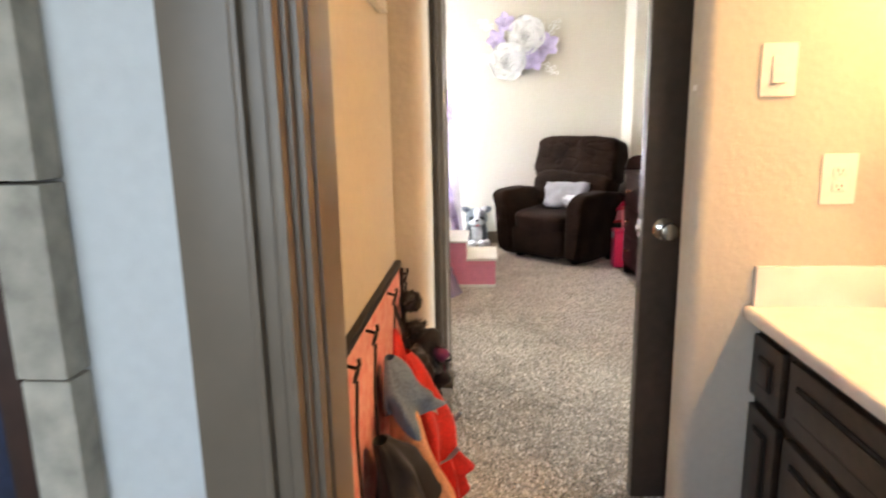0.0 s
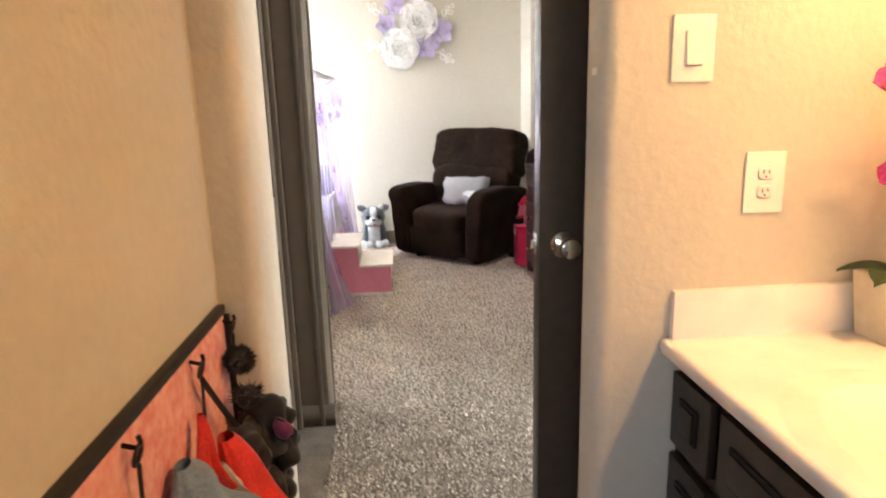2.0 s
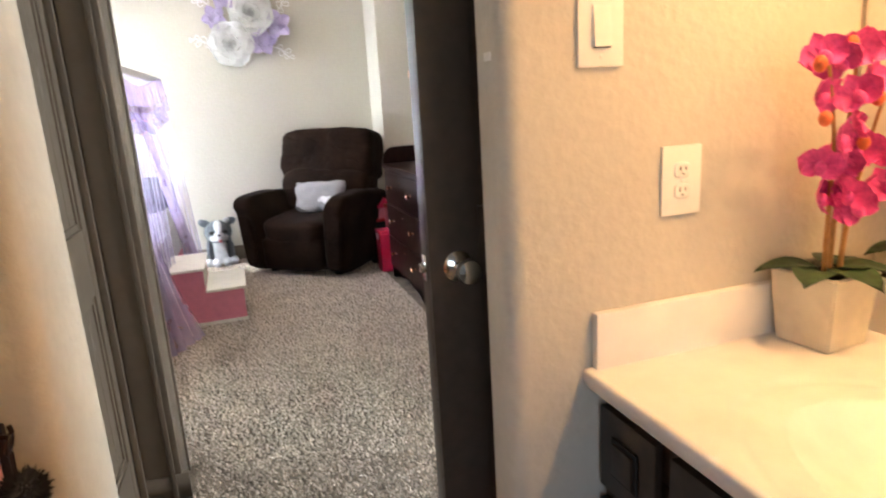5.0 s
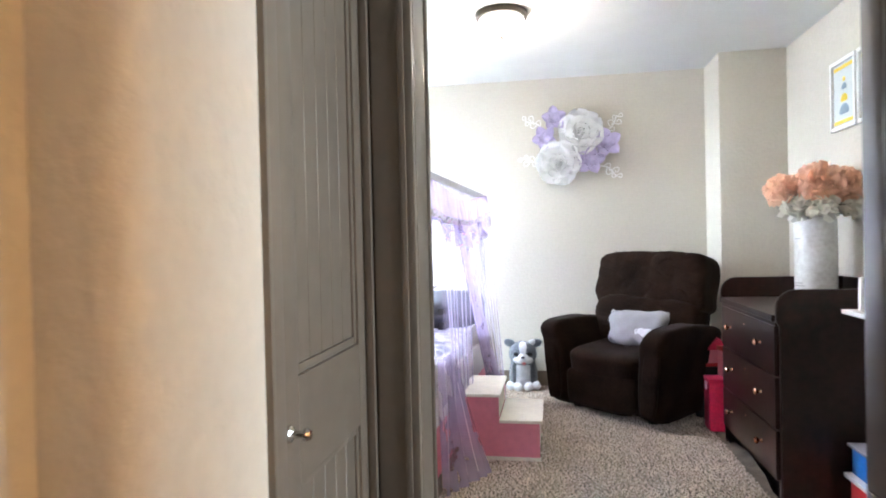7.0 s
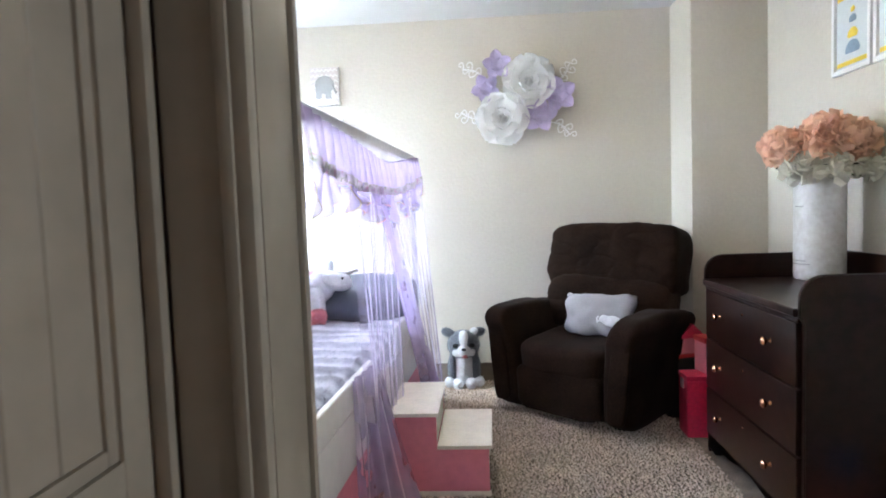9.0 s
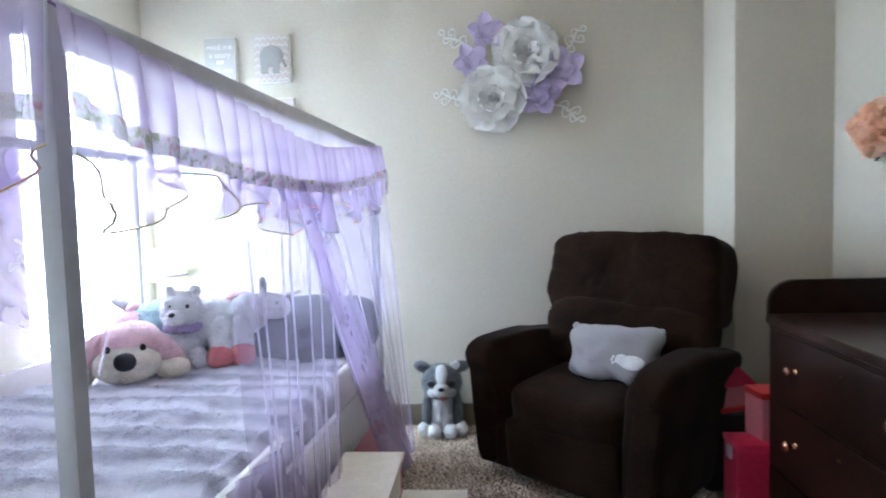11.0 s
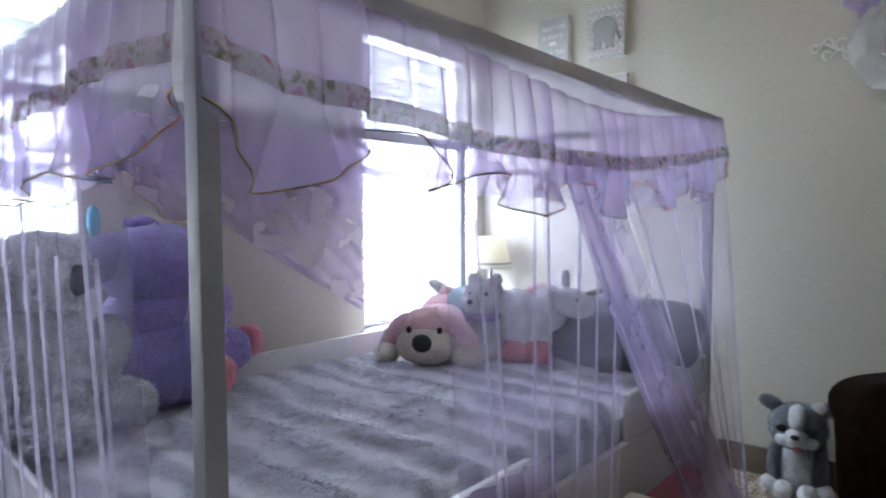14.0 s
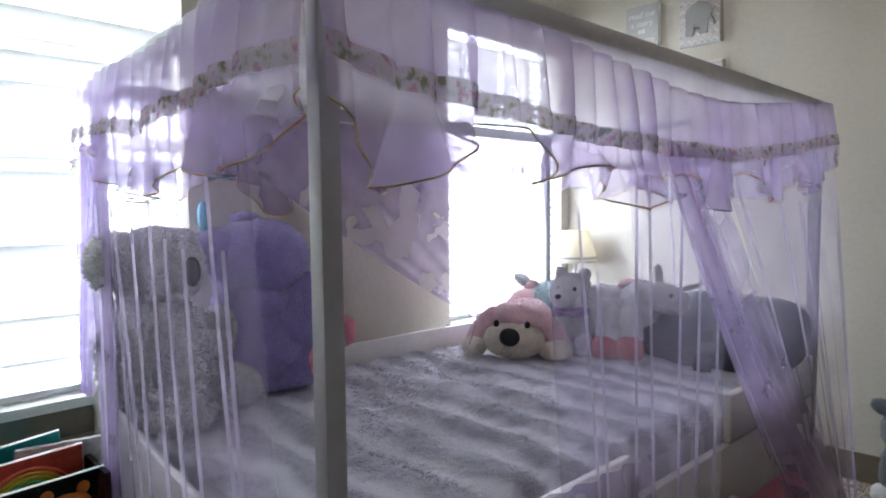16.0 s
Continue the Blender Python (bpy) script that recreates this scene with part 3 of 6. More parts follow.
def ruffle_bottom(side, s):
    if side == "right":
        return top_line(side, s) - soft(BANDLINE, s) + 0.022 + 0.005 * noise.noise(Vector((s * 14, 1, 2)))
    return 0.172 + 0.016 * noise.noise(Vector((s * 8, len(side), 2)))


def hem(side, s):
    low = top_line(side, s) - ruffle_bottom(side, s)
    if side == "right":
        return max(0.012, low - soft(HEMLINE, s))
    if side == "near":
        return max(0.012, low - soft(NEARHEM, s))
    return 0.11 + 0.05 * math.sin(s * 2 * math.pi / 0.36 + len(side)) + 0.05 * noise.noise(Vector((s * 6, len(side), 9)))


def floral():
    m = sheer("floral_ribbon", (0.55, 0.50, 0.50), 0.36)
    t = m.node_tree
    co, n = t.nodes.new("ShaderNodeTexCoord"), t.nodes.new("ShaderNodeTexNoise")
    t.links.new(co.outputs["Object"], n.inputs["Vector"])
    n.inputs["Scale"].default_value, n.inputs["Detail"].default_value = 42, 3
    r = t.nodes.new("ShaderNodeValToRGB")
    e = r.color_ramp.elements
    e[0].position, e[0].color, e[1].position, e[1].color = 0.34, (0.20, 0.21, 0.12, 1), 0.70, (0.42, 0.20, 0.26, 1)
    for p, c in ((0.44, (0.44, 0.41, 0.37, 1)), (0.55, (0.50, 0.45, 0.47, 1)), (0.63, (0.46, 0.32, 0.36, 1))):
        e.new(p).color = c
    t.links.new(n.outputs[0], r.inputs[0])
    for k in t.nodes:
        if k.type in ("BSDF_TRANSLUCENT", "BSDF_DIFFUSE"):
            t.links.new(r.outputs[0], k.inputs[0])
    return m


BAND = floral()


def rainbow():
    m = material("rainbow_wire", (0.6, 0.4, 0.2), 0.5, bump=0)
    t = m.node_tree
    n = t.nodes.new("ShaderNodeTexNoise")
    co = t.nodes.new("ShaderNodeTexCoord")
    t.links.new(co.outputs["Object"], n.inputs["Vector"])
    n.inputs["Scale"].default_value = 6
    r = t.nodes.new("ShaderNodeValToRGB")
    e = r.color_ramp.elements
    e[0].position, e[0].color, e[1].position, e[1].color = 0.3, (0.10, 0.07, 0.09, 1), 0.75, (0.10, 0.08, 0.10, 1)
    for p, c in ((0.40, (0.16, 0.12, 0.07, 1)), (0.48, (0.34, 0.26, 0.07, 1)), (0.53, (0.42, 0.14, 0.12, 1)), (0.57, (0.36, 0.28, 0.08, 1)), (0.64, (0.20, 0.32, 0.42, 1))):
        k = e.new(p)
        k.color = c
    t.links.new(n.outputs[0], r.inputs[0])
    t.links.new(r.outputs[0], t.nodes["Principled BSDF"].inputs["Base Color"])
    return m


RAINBOW = rainbow()
PLUMCORD = material("purple_cord", (0.16, 0.09, 0.22), 0.7, bump=0)
for side, (o, d, out, ln) in SIDES.items():
    nseg = int(ln * 170)

    def ruffle(u, v, o=o, d=d, out=out, ln=ln, side=side):
        s = u * ln
        along, push = pleat(side, s)
        drop = v * ruffle_bottom(side, s)
        edge = min(1, min(s, ln - s) / 0.05)
        k = edge * (0.55 + 0.45 * math.sin(math.pi * min(1, 0.15 + v * 0.8)))
        return o + d * (s + along * k) + out * (0.014 + 0.018 * v + push * k + 0.01 * v * math.sin(s * 19)) + Vector((0, 0, top_line(side, s) - drop))

    def band(u, v, ruffle=ruffle, out=out, side=side, ln=ln):
        w = 0.038 / ruffle_bottom(side, u * ln)
        return ruffle(u, 1 - w * (1 - v)) + out * 0.003

    def flounce(u, v, d=d, out=out, ln=ln, side=side, ruffle=ruffle):
        s = u * ln
        along, push = pleat(side, s)
        edge = min(1, min(s, ln - s) / 0.08)
        return ruffle(u, 1.0) + out * (edge * v * (0.022 * math.sin(s * 2 * math.pi / 0.19 + 1) + push)) + d * (edge * v * 0.034 * math.sin(s * 2 * math.pi / 0.205 + 2 + 2 * noise.noise(Vector((s * 3, 0, 7))))) - Vector((0, 0, v * hem(side, s)))

    part("ruffle", sheet(ruffle, nseg, 8), LILAC, canopy)
    part("floral_band", sheet(band, nseg, 2), BAND, canopy, "floral printed ribbon band")
    part("flounce", sheet(flounce, nseg, 6), LILACPALE, canopy)
    part("wire_edge", tube([flounce(i / (ln * 80), 1.0) for i in range(int(ln * 80) + 1)], 0.0019, 5), RAINBOW, canopy, "thin multicoloured wire hem")
part("gather_cord", tube([SIDES["right"][0] + Vector((0.004, s2, top_line("right", s2))) for s2 in [2.12 * k / 60 for k in range(61)]], 0.0028, 6), PLUMCORD, canopy, "dark purple gathering cord")
part("roof_voile", sheet(lambda u, v: Vector((-BW + u * BW, v * BL, 1.566 - 0.035 * math.sin(math.pi * u) * (0.6 + 0.4 * math.sin(math.pi * v)))), 20, 30), TOPVOILE, canopy)
part("beam_sleeve", sheet(lambda u, v: Vector((0.028, v * BL, 1.517 - u * max(0.004, 1.519 - top_line("right", v * BL)))), 2, 60), TOPVOILE, canopy)


def drape(name, top, bottom, n, pinch, mat, waves, amp, lines=0, seed=0, broad=1.0):
    """A hanging panel between a top edge and a bottom edge, each (start, end), gathered towards the bottom."""
    (a0, a1), (b0, b1) = ((Vector(k[0]), Vector(k[1])) for k in (top, bottom))
    way = (a1 - a0).normalized()
    across = way.cross(Vector((0, 0, 1)))
    rnd = random.Random(seed)

    def f(u, v):
        w = v ** pinch
        p = (a0.lerp(a1, u)).lerp(b0.lerp(b1, u), w)
        p.z = a0.lerp(a1, u).z * (1 - v) + b0.lerp(b1, u).z * v
        k = noise.noise(Vector((u * 3, seed, v * 0.5)))
        ease = min(1, min(u, 1 - u) * 9)
        return p + across * ease * (amp * (0.5 + 0.5 * v) * math.sin(u * waves * 2 * math.pi + 3 * k) + 0.012 * noise.noise(Vector((u * 3, v * 1.2, seed + 5))))

    c = part(name, sheet(f, n, 30), mat, canopy)
    # narrow paler strips laid along the panel draw its bright folds
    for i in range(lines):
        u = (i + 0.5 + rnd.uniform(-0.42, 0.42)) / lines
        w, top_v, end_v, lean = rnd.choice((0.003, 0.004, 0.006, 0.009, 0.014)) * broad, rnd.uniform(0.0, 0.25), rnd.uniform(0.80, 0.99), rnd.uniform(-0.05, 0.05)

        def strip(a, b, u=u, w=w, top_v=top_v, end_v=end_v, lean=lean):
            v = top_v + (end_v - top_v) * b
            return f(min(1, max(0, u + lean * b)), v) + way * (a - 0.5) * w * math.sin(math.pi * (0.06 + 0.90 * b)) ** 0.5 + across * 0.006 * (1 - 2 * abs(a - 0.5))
        part("fold", sheet(strip, 2, 24), FOLDPALE, c)
    return f


drape("near_drape", ((-BW + 0.02, -0.048, 1.40), (-0.16, -0.048, 1.40)), ((-BW + 0.20, -0.05, 0.45), (0.02, -0.05, 0.10)), 120, 1.1, LILACTHIN, 8, 0.010, 9, 1, 0.8)
drape("near_gathered_drape", ((-BW - 0.02, -0.056, 1.38), (-BW + 0.34, -0.056, 1.38)), ((-BW - 0.06, -0.055, 0.66), (-BW + 0.05, -0.055, 0.66)), 70, 0.75, LILACMID, 5, 0.012, 3, 2, 0.7)
drape("near_tied_fold", ((-BW + 0.10, -0.06, 1.36), (-BW + 0.36, -0.06, 1.36)), ((-BW + 0.22, -0.06, 0.40), (-BW + 0.30, -0.06, 0.36)), 60, 0.8, LILACPALE, 5, 0.012, 3, 12, 0.7)
drape("corner_drape", ((0.048, 1.10, 1.34), (0.048, BL + 0.02, 1.40)), ((0.10, 1.95, 0.03), (0.14, BL + 0.10, 0.03)), 100, 0.9, LILACTHIN, 7, 0.010, 4, 3, 0.7)
drape("tied_drape", ((0.056, 0.84, 1.335), (0.056, 0.95, 1.325)), ((0.11, 1.74, 0.03), (0.17, 1.98, 0.03)), 60, 1.15, LILACPALE, 3, 0.012, 1, 4, 0.8)
drape("tied_drape_back", ((0.050, 0.86, 1.335), (0.050, 1.10, 1.325)), ((0.10, 1.76, 0.03), (0.14, 2.14, 0.03)), 60, 1.1, LILACPALE, 4, 0.012, 1, 9, 0.8)
drape("side_drape", ((0.048, 0.42, 1.34), (0.048, 1.22, 1.33)), ((0.06, 0.52, 0.05), (0.10, 1.06, 0.05)), 120, 1.0, LILACTHIN, 7, 0.010, 7, 15, 0.6)
drape("side_drape_foot", ((0.034, 0.40, 0.62), (0.034, 0.86, 0.60)), ((0.08, 0.26, 0.008), (0.26, 0.62, 0.008)), 80, 1.4, LILACPALE, 5, 0.014, 3, 6)
drape("back_drape", ((-BW + 0.03, 0.26, 1.50), (-BW + 0.03, 1.72, 1.50)), ((-BW + 0.06, 1.46, 0.70), (-BW + 0.06, 1.68, 0.69)), 110, 1.2, LILACPALE, 7, 0.006, 0, 7)
drape("head_drape", ((-BW + 0.45, BL + 0.035, 1.40), (-0.02, BL + 0.035, 1.40)), ((-BW + 0.55, BL + 0.045, 0.05), (0.0, BL + 0.05, 0.05)), 90, 1.0, LILACTHIN, 7, 0.010, 5, 8)
part("loose_thread", tube([(-0.62 + 0.015 * math.sin(k), 1.0 - 0.01 * k, 1.30 - 0.055 * k) for k in range(11)], 0.002, 5), FOLDPALE, canopy)


# ---- toys and bedding on the bed ----
def fur(name, c, vary=0.12):
    return material(name, c, 0.95, vary=vary, scale=20, grain=150, bump=0.9, depth=0.008, sheen=0.6)


FUR = {k: fur(k + "_plush", c) for k, c in {"white": (0.88, 0.88, 0.90), "cream": (0.86, 0.78, 0.63), "rose": (0.86, 0.56, 0.59), "grey": (0.68, 0.68, 0.70), "slate": (0.15, 0.165, 0.195),
    "purple": (0.34, 0.27, 0.62), "coral": (0.80, 0.25, 0.28), "teal": (0.28, 0.40, 0.43), "pink": (0.85, 0.30, 0.38), "lilac": (0.55, 0.42, 0.72)}.items()}
NOSE = material("black_stitched_nose", (0.012, 0.012, 0.014), 0.35, vary=0.2, bump=0.1)
HORN = material("sky_blue_felt", (0.20, 0.55, 0.75), 0.8, bump=0.2)
GREYHORN = material("grey_satin", (0.30, 0.27, 0.25), 0.5, bump=0.1)


def furry(bm, length, per_m2, most=9000):
    """Short tapering hairs all over a body."""
    bm.normal_update()
    faces = list(bm.faces)
    areas = np.array([f.calc_area() for f in faces])
    n = min(most, int(areas.sum() * per_m2))
    pick = np.random.default_rng(len(faces) + n).choice(len(faces), n, p=areas / areas.sum())
    for i in pick:
        f = faces[int(i)]
        w = [random.random() + 0.05 for _ in f.verts]
        s = sum(w)
        p = sum((v.co * (k / s) for v, k in zip(f.verts, w)), Vector())
        nn = f.normal.copy()
        side = nn.orthogonal().normalized()
        side = (side * math.cos(i) + nn.cross(side) * math.sin(i)) * 0.0016
        tip = p + (nn * 0.8 + Vector((random.gauss(0, 0.35), random.gauss(0, 0.35), random.gauss(-0.25, 0.3)))) * length * random.uniform(0.6, 1.2)
        bm.faces.new([bm.verts.new(q) for q in (p - side, p + side, tip)])
    return bm


def toy(name, m, label, pieces, hair=0.008):
    """pieces: (part name, fur, centre, radii, turn)."""
    t = thing(name, m, label, "plush toy")
    for nm, mat, c, r, *rot in pieces:
        mm = FUR.get(mat, mat) if isinstance(mat, str) else mat
        big = max(r)
        body = blob(c, r, rot[0] if rot else (0, 0, 0), 0.92, 0.05 * big if isinstance(mat, str) else 0, 30, 4 if big > 0.05 else 3)
        part(nm, furry(body, hair, 60000) if isinstance(mat, str) else body, mm, t)
    return t


BZ = 0.59
# floppy-eared dog, lying, facing the door
toy("plush_dog", pose(-1.345, 5.13, BZ, 0, 0, 26), "pink and cream floppy-eared plush dog lying on the blanket", [
    ("body", "rose", (0, 0.24, 0.10), (0.125, 0.20, 0.10)), ("head", "rose", (0, 0.03, 0.125), (0.125, 0.11, 0.090)), ("muzzle", "cream", (0, -0.055, 0.075), (0.122, 0.075, 0.072)),
    ("nose", NOSE, (0, -0.128, 0.098), (0.040, 0.018, 0.036)), ("eye", NOSE, (-0.062, -0.088, 0.142), (0.011, 0.009, 0.014)), ("eye", NOSE, (0.062, -0.088, 0.142), (0.011, 0.009, 0.014)),
    ("ear", "rose", (-0.135, 0.0, 0.105), (0.048, 0.055, 0.105), (0, 38, 0)), ("ear", "rose", (0.135, 0.0, 0.105), (0.048, 0.055, 0.105), (0, -38, 0)),
    ("paw", "cream", (-0.165, -0.035, 0.038), (0.05, 0.07, 0.04)), ("paw", "cream", (0.165, -0.035, 0.038), (0.065, 0.07, 0.042)), ("tail", "rose", (0.0, 0.34, 0.225), (0.036, 0.032, 0.045)), ("rump", "rose", (0, 0.33, 0.13), (0.12, 0.10, 0.105))], 0.004)
toy("plush_husky", pose(-1.22, 5.35, BZ, 0, 0, 25), "white and grey plush husky with a lilac scarf on the bed", [
    ("body", "white", (0, 0, 0.10), (0.075, 0.08, 0.105)), ("head", "white", (-0.01, -0.04, 0.245), (0.078, 0.075, 0.072)), ("cap", "grey", (-0.005, -0.015, 0.270), (0.077, 0.068, 0.058)),
    ("muzzle", "white", (-0.03, -0.105, 0.235), (0.036, 0.04, 0.032)), ("nose", NOSE, (-0.04, -0.142, 0.245), (0.013, 0.01, 0.010)), ("eye", NOSE, (-0.045, -0.095, 0.272), (0.008, 0.008, 0.009)), ("eye", NOSE, (0.02, -0.105, 0.272), (0.008, 0.008, 0.009)),
    ("ear", "grey", (-0.05, -0.01, 0.325), (0.022, 0.016, 0.026)), ("ear", "grey", (0.05, -0.01, 0.322), (0.022, 0.016, 0.026)), ("scarf", "lilac", (0, -0.02, 0.178), (0.082, 0.085, 0.026)),
    ("paw", "white", (-0.05, -0.08, 0.045), (0.035, 0.055, 0.045)), ("paw", "white", (0.05, -0.08, 0.045), (0.035, 0.055, 0.045))])
toy("plush_unicorn", pose(-1.03, 5.37, BZ, 0, 0, 24), "white plush unicorn with coral hooves and pink mane on the bed", [
    ("body", "white", (-0.09, 0.10, 0.175), (0.17, 0.10, 0.10), (0, -8, 0)), ("neck", "white", (0.085, 0.03, 0.215), (0.085, 0.07, 0.09), (0, 35, 0)), ("head", "white", (0.175, -0.01, 0.245), (0.09, 0.058, 0.056), (0, 14, 0)),
    ("front_leg", "white", (-0.03, -0.04, 0.12), (0.05, 0.05, 0.10)), ("front_leg", "white", (0.05, -0.03, 0.12), (0.05, 0.05, 0.10)), ("hoof", "coral", (-0.04, -0.06, 0.05), (0.052, 0.055, 0.055)), ("hoof", "coral", (0.05, -0.055, 0.05), (0.052, 0.055, 0.055)),
    ("ear", "white", (0.150, 0.02, 0.325), (0.018, 0.014, 0.048)), ("horn", GREYHORN, (0.265, -0.02, 0.290), (0.048, 0.010, 0.010), (0, -16, 0)), ("mane", "rose", (0.055, 0.07, 0.285), (0.06, 0.04, 0.022)), ("eye", NOSE, (0.20, -0.064, 0.262), (0.007, 0.006, 0.008))], 0.006)
toy("plush_whale", pose(-1.36, 5.50, BZ, 0, 0, 15), "teal grey plush animal lying behind the others on the bed", [
    ("body", "teal", (0, 0, 0.14), (0.20, 0.14, 0.135)), ("tail", "grey", (-0.20, 0.0, 0.26), (0.05, 0.04, 0.02), (0, 35, 0)), ("fin", "teal", (0.12, -0.10, 0.06), (0.06, 0.05, 0.02))])
toy("plush_dragon", pose(-1.67, 4.17, BZ, 0, 0, 0), "large purple plush toy with pink feet sitting on the bed", [
    ("body", "purple", (0.0, 0.01, 0.165), (0.155, 0.165, 0.175)), ("chest", "purple", (0.0, 0.0, 0.28), (0.135, 0.145, 0.12)), ("head", "purple", (0.0, 0.01, 0.435), (0.15, 0.165, 0.135)), ("snout", "purple", (-0.01, -0.125, 0.47), (0.085, 0.075, 0.075)),
    ("ear", "purple", (-0.02, -0.03, 0.57), (0.045, 0.05, 0.022)), ("horn", HORN, (-0.02, -0.165, 0.575), (0.018, 0.018, 0.05)), ("eye", NOSE, (-0.085, -0.16, 0.50), (0.010, 0.010, 0.012)),
    ("leg", "purple", (0.07, 0.06, 0.085), (0.13, 0.08, 0.078), (0, 0, 38)), ("leg", "purple", (0.0, 0.20, 0.13), (0.075, 0.14, 0.085)),
    ("foot", "pink", (0.16, 0.13, 0.095), (0.042, 0.056, 0.056), (0, 0, 38)), ("foot", "pink", (0.0, 0.34, 0.15), (0.055, 0.04, 0.058)), ("arm", "purple", (0.11, 0.10, 0.27), (0.06, 0.08, 0.13), (-30, -12, 0))], 0.0035)
toy("plush_koala", pose(-1.66, 3.83, BZ, 0, 0, 118) @ Matrix.Scale(0.94, 4), "large shaggy grey plush koala sitting on the bed", [
    ("body", "grey", (0, 0, 0.19), (0.16, 0.15, 0.22)), ("belly", "white", (0, -0.085, 0.18), (0.11, 0.09, 0.16)), ("head", "white", (0, -0.03, 0.465), (0.135, 0.12, 0.12)), ("nose", NOSE, (0, -0.155, 0.45), (0.028, 0.02, 0.045)),
    ("ear", "white", (-0.155, -0.02, 0.49), (0.085, 0.055, 0.085)), ("ear", "white", (0.15, 0.0, 0.50), (0.075, 0.045, 0.075)), ("arm", "grey", (-0.15, -0.09, 0.20), (0.06, 0.08, 0.13), (30, 0, 0)), ("arm", "grey", (0.15, -0.09, 0.20), (0.06, 0.08, 0.13), (30, 0, 0)),
    ("leg", "grey", (-0.12, -0.17, 0.07), (0.075, 0.12, 0.07)), ("leg", "grey", (0.12, -0.17, 0.07), (0.075, 0.12, 0.07))], 0.013)

PILLOWGREY = material("charcoal_pillow_cloth", (0.075, 0.08, 0.105), 0.9, vary=0.1, grain=120, bump=0.3, sheen=0.3)
pl = thing("bed_pillow", pose(-0.72, 5.56, BZ + 0.125, 28, 0, 4), "charcoal grey bed pillow leaning at the head of the bed", "pillow")
part("pillow_body", blob((0, 0, 0), (0.31, 0.19, 0.075), (0, 0, 0), 0.62, 0.014, 9, 5), PILLOWGREY, pl)
pl = thing("bed_pillow", pose(-1.42, 5.66, BZ + 0.10, 24, 0, -4), "charcoal grey bed pillow behind the plush toys", "pillow")
part("pillow_body", blob((0, 0, 0), (0.26, 0.17, 0.07), (0, 0, 0), 0.62, 0.014, 9, 4), PILLOWGREY, pl)
tb = thing("tablet", pose(-0.70, 5.40, BZ + 0.07, 74, 0, 8), "black tablet propped against the pillow", "tablet")
part("tablet_body", box(-0.03, 0.03, -0.075, 0.075, -0.005, 0.005, 0.004), NOSE, tb)

# ---- recliner ----
rec = thing("recliner", pose(0.372, 5.325, 0, 0, 0, -40.5) @ Matrix.Diagonal((1.0, 0.97, 1.0, 1.0)), "dark brown velour recliner armchair with padded back", "armchair")


def cushion(name, c, r, rot=(0, 0, 0), e=0.42, lumps=0.012, freq=5, sub=5, parent=None, mat=None, label="", pull=(), pleats=0.0):
    """A padded block; pull: seams (axis, place, depth, width) where the cover is drawn in."""
    bm2 = blob((0, 0, 0), r, (0, 0, 0), e, lumps, freq, sub)
    for v in bm2.verts:
        for ax, at, depth, width in pull:
            v.co.y += depth * math.exp(-((v.co[ax] - at) / width) ** 2)
        if pleats:
            x, z = v.co.x, v.co.z
            rim = math.exp(-((z - r[2]) / 0.05) ** 2)
            v.co.z += pleats * rim * (0.25 + noise.noise(Vector((x * 6, 2, 2)))) * math.sin(x * 85 + 3 * noise.noise(Vector((x * 9, 0, 1))))
            k = noise.noise(Vector((x * 5 + z * 3, z * 11 - x * 2, 3)))
            v.co.y += pleats * 1.6 * math.exp(-(k / 0.10) ** 2) * (1 if v.co.y < 0 else 0)
    bm2.transform(pose(*c, *rot))
    return part(name, bm2, mat or BROWN, parent or rec, label)


cushion("base", (0, 0.44, 0.17), (0.36, 0.40, 0.12), e=0.2, lumps=0.004)
cushion("footrest", (0, 0.035, 0.19), (0.275, 0.055, 0.135), (4, 0, 0), 0.34, 0.008, 6)
cushion("seat", (0, 0.30, 0.375), (0.285, 0.33, 0.095), (4, 0, 0), 0.40, 0.014, 5)
for s in (-1, 1):
    arm = blob((0, 0, 0), (0.088, 0.385, 0.305), (0, 0, 0), 0.30, 0.008, 6, 5)
    for v in arm.verts:
        h = (v.co.z + 0.31) / 0.62
        v.co.x += s * 0.055 * h * h + s * 0.02 * math.exp(-((h - 0.93) / 0.12) ** 2)
        v.co.y -= 0.05 * math.exp(-((h - 0.88) / 0.18) ** 2) * (1 if v.co.y < 0 else 0)
        v.co.z -= 0.05 * max(0, v.co.y) / 0.4 * h
    arm.transform(pose(s * 0.355, 0.375, 0.335))
    part("arm", arm, BROWN, rec)
    part("front_panel", blob((s * 0.392, -0.018, 0.335), (0.055, 0.016, 0.25), (0, s * 6, 0), 0.34, 0.004, 8, 4), BROWN, rec)
cushion("back_lower", (0, 0.60, 0.60), (0.41, 0.14, 0.17), (-12, 0, 0), 0.38, 0.018, 5, pull=((0, -0.1, 0.012, 0.05), (0, 0.14, 0.012, 0.05)), pleats=0.006)
cushion("back_upper", (0, 0.70, 0.875), (0.435, 0.15, 0.215), (-12, 0, 0), 0.27, 0.02, 5.5, pull=((0, 0.02, 0.010, 0.03), (0, -0.2, 0.007, 0.02), (0, 0.22, 0.006, 0.02), (2, -0.16, 0.025, 0.04)), sub=6, pleats=0.006)
cushion("back_shell", (0, 0.78, 0.60), (0.36, 0.07, 0.42), (-10, 0, 0), 0.3, 0.006)
for s in (-1, 1):
    part("skid", box(s * 0.30 - 0.03, s * 0.30 + 0.03, 0.14, 0.80, 0.0, 0.06, 0.01), DARK, rec)

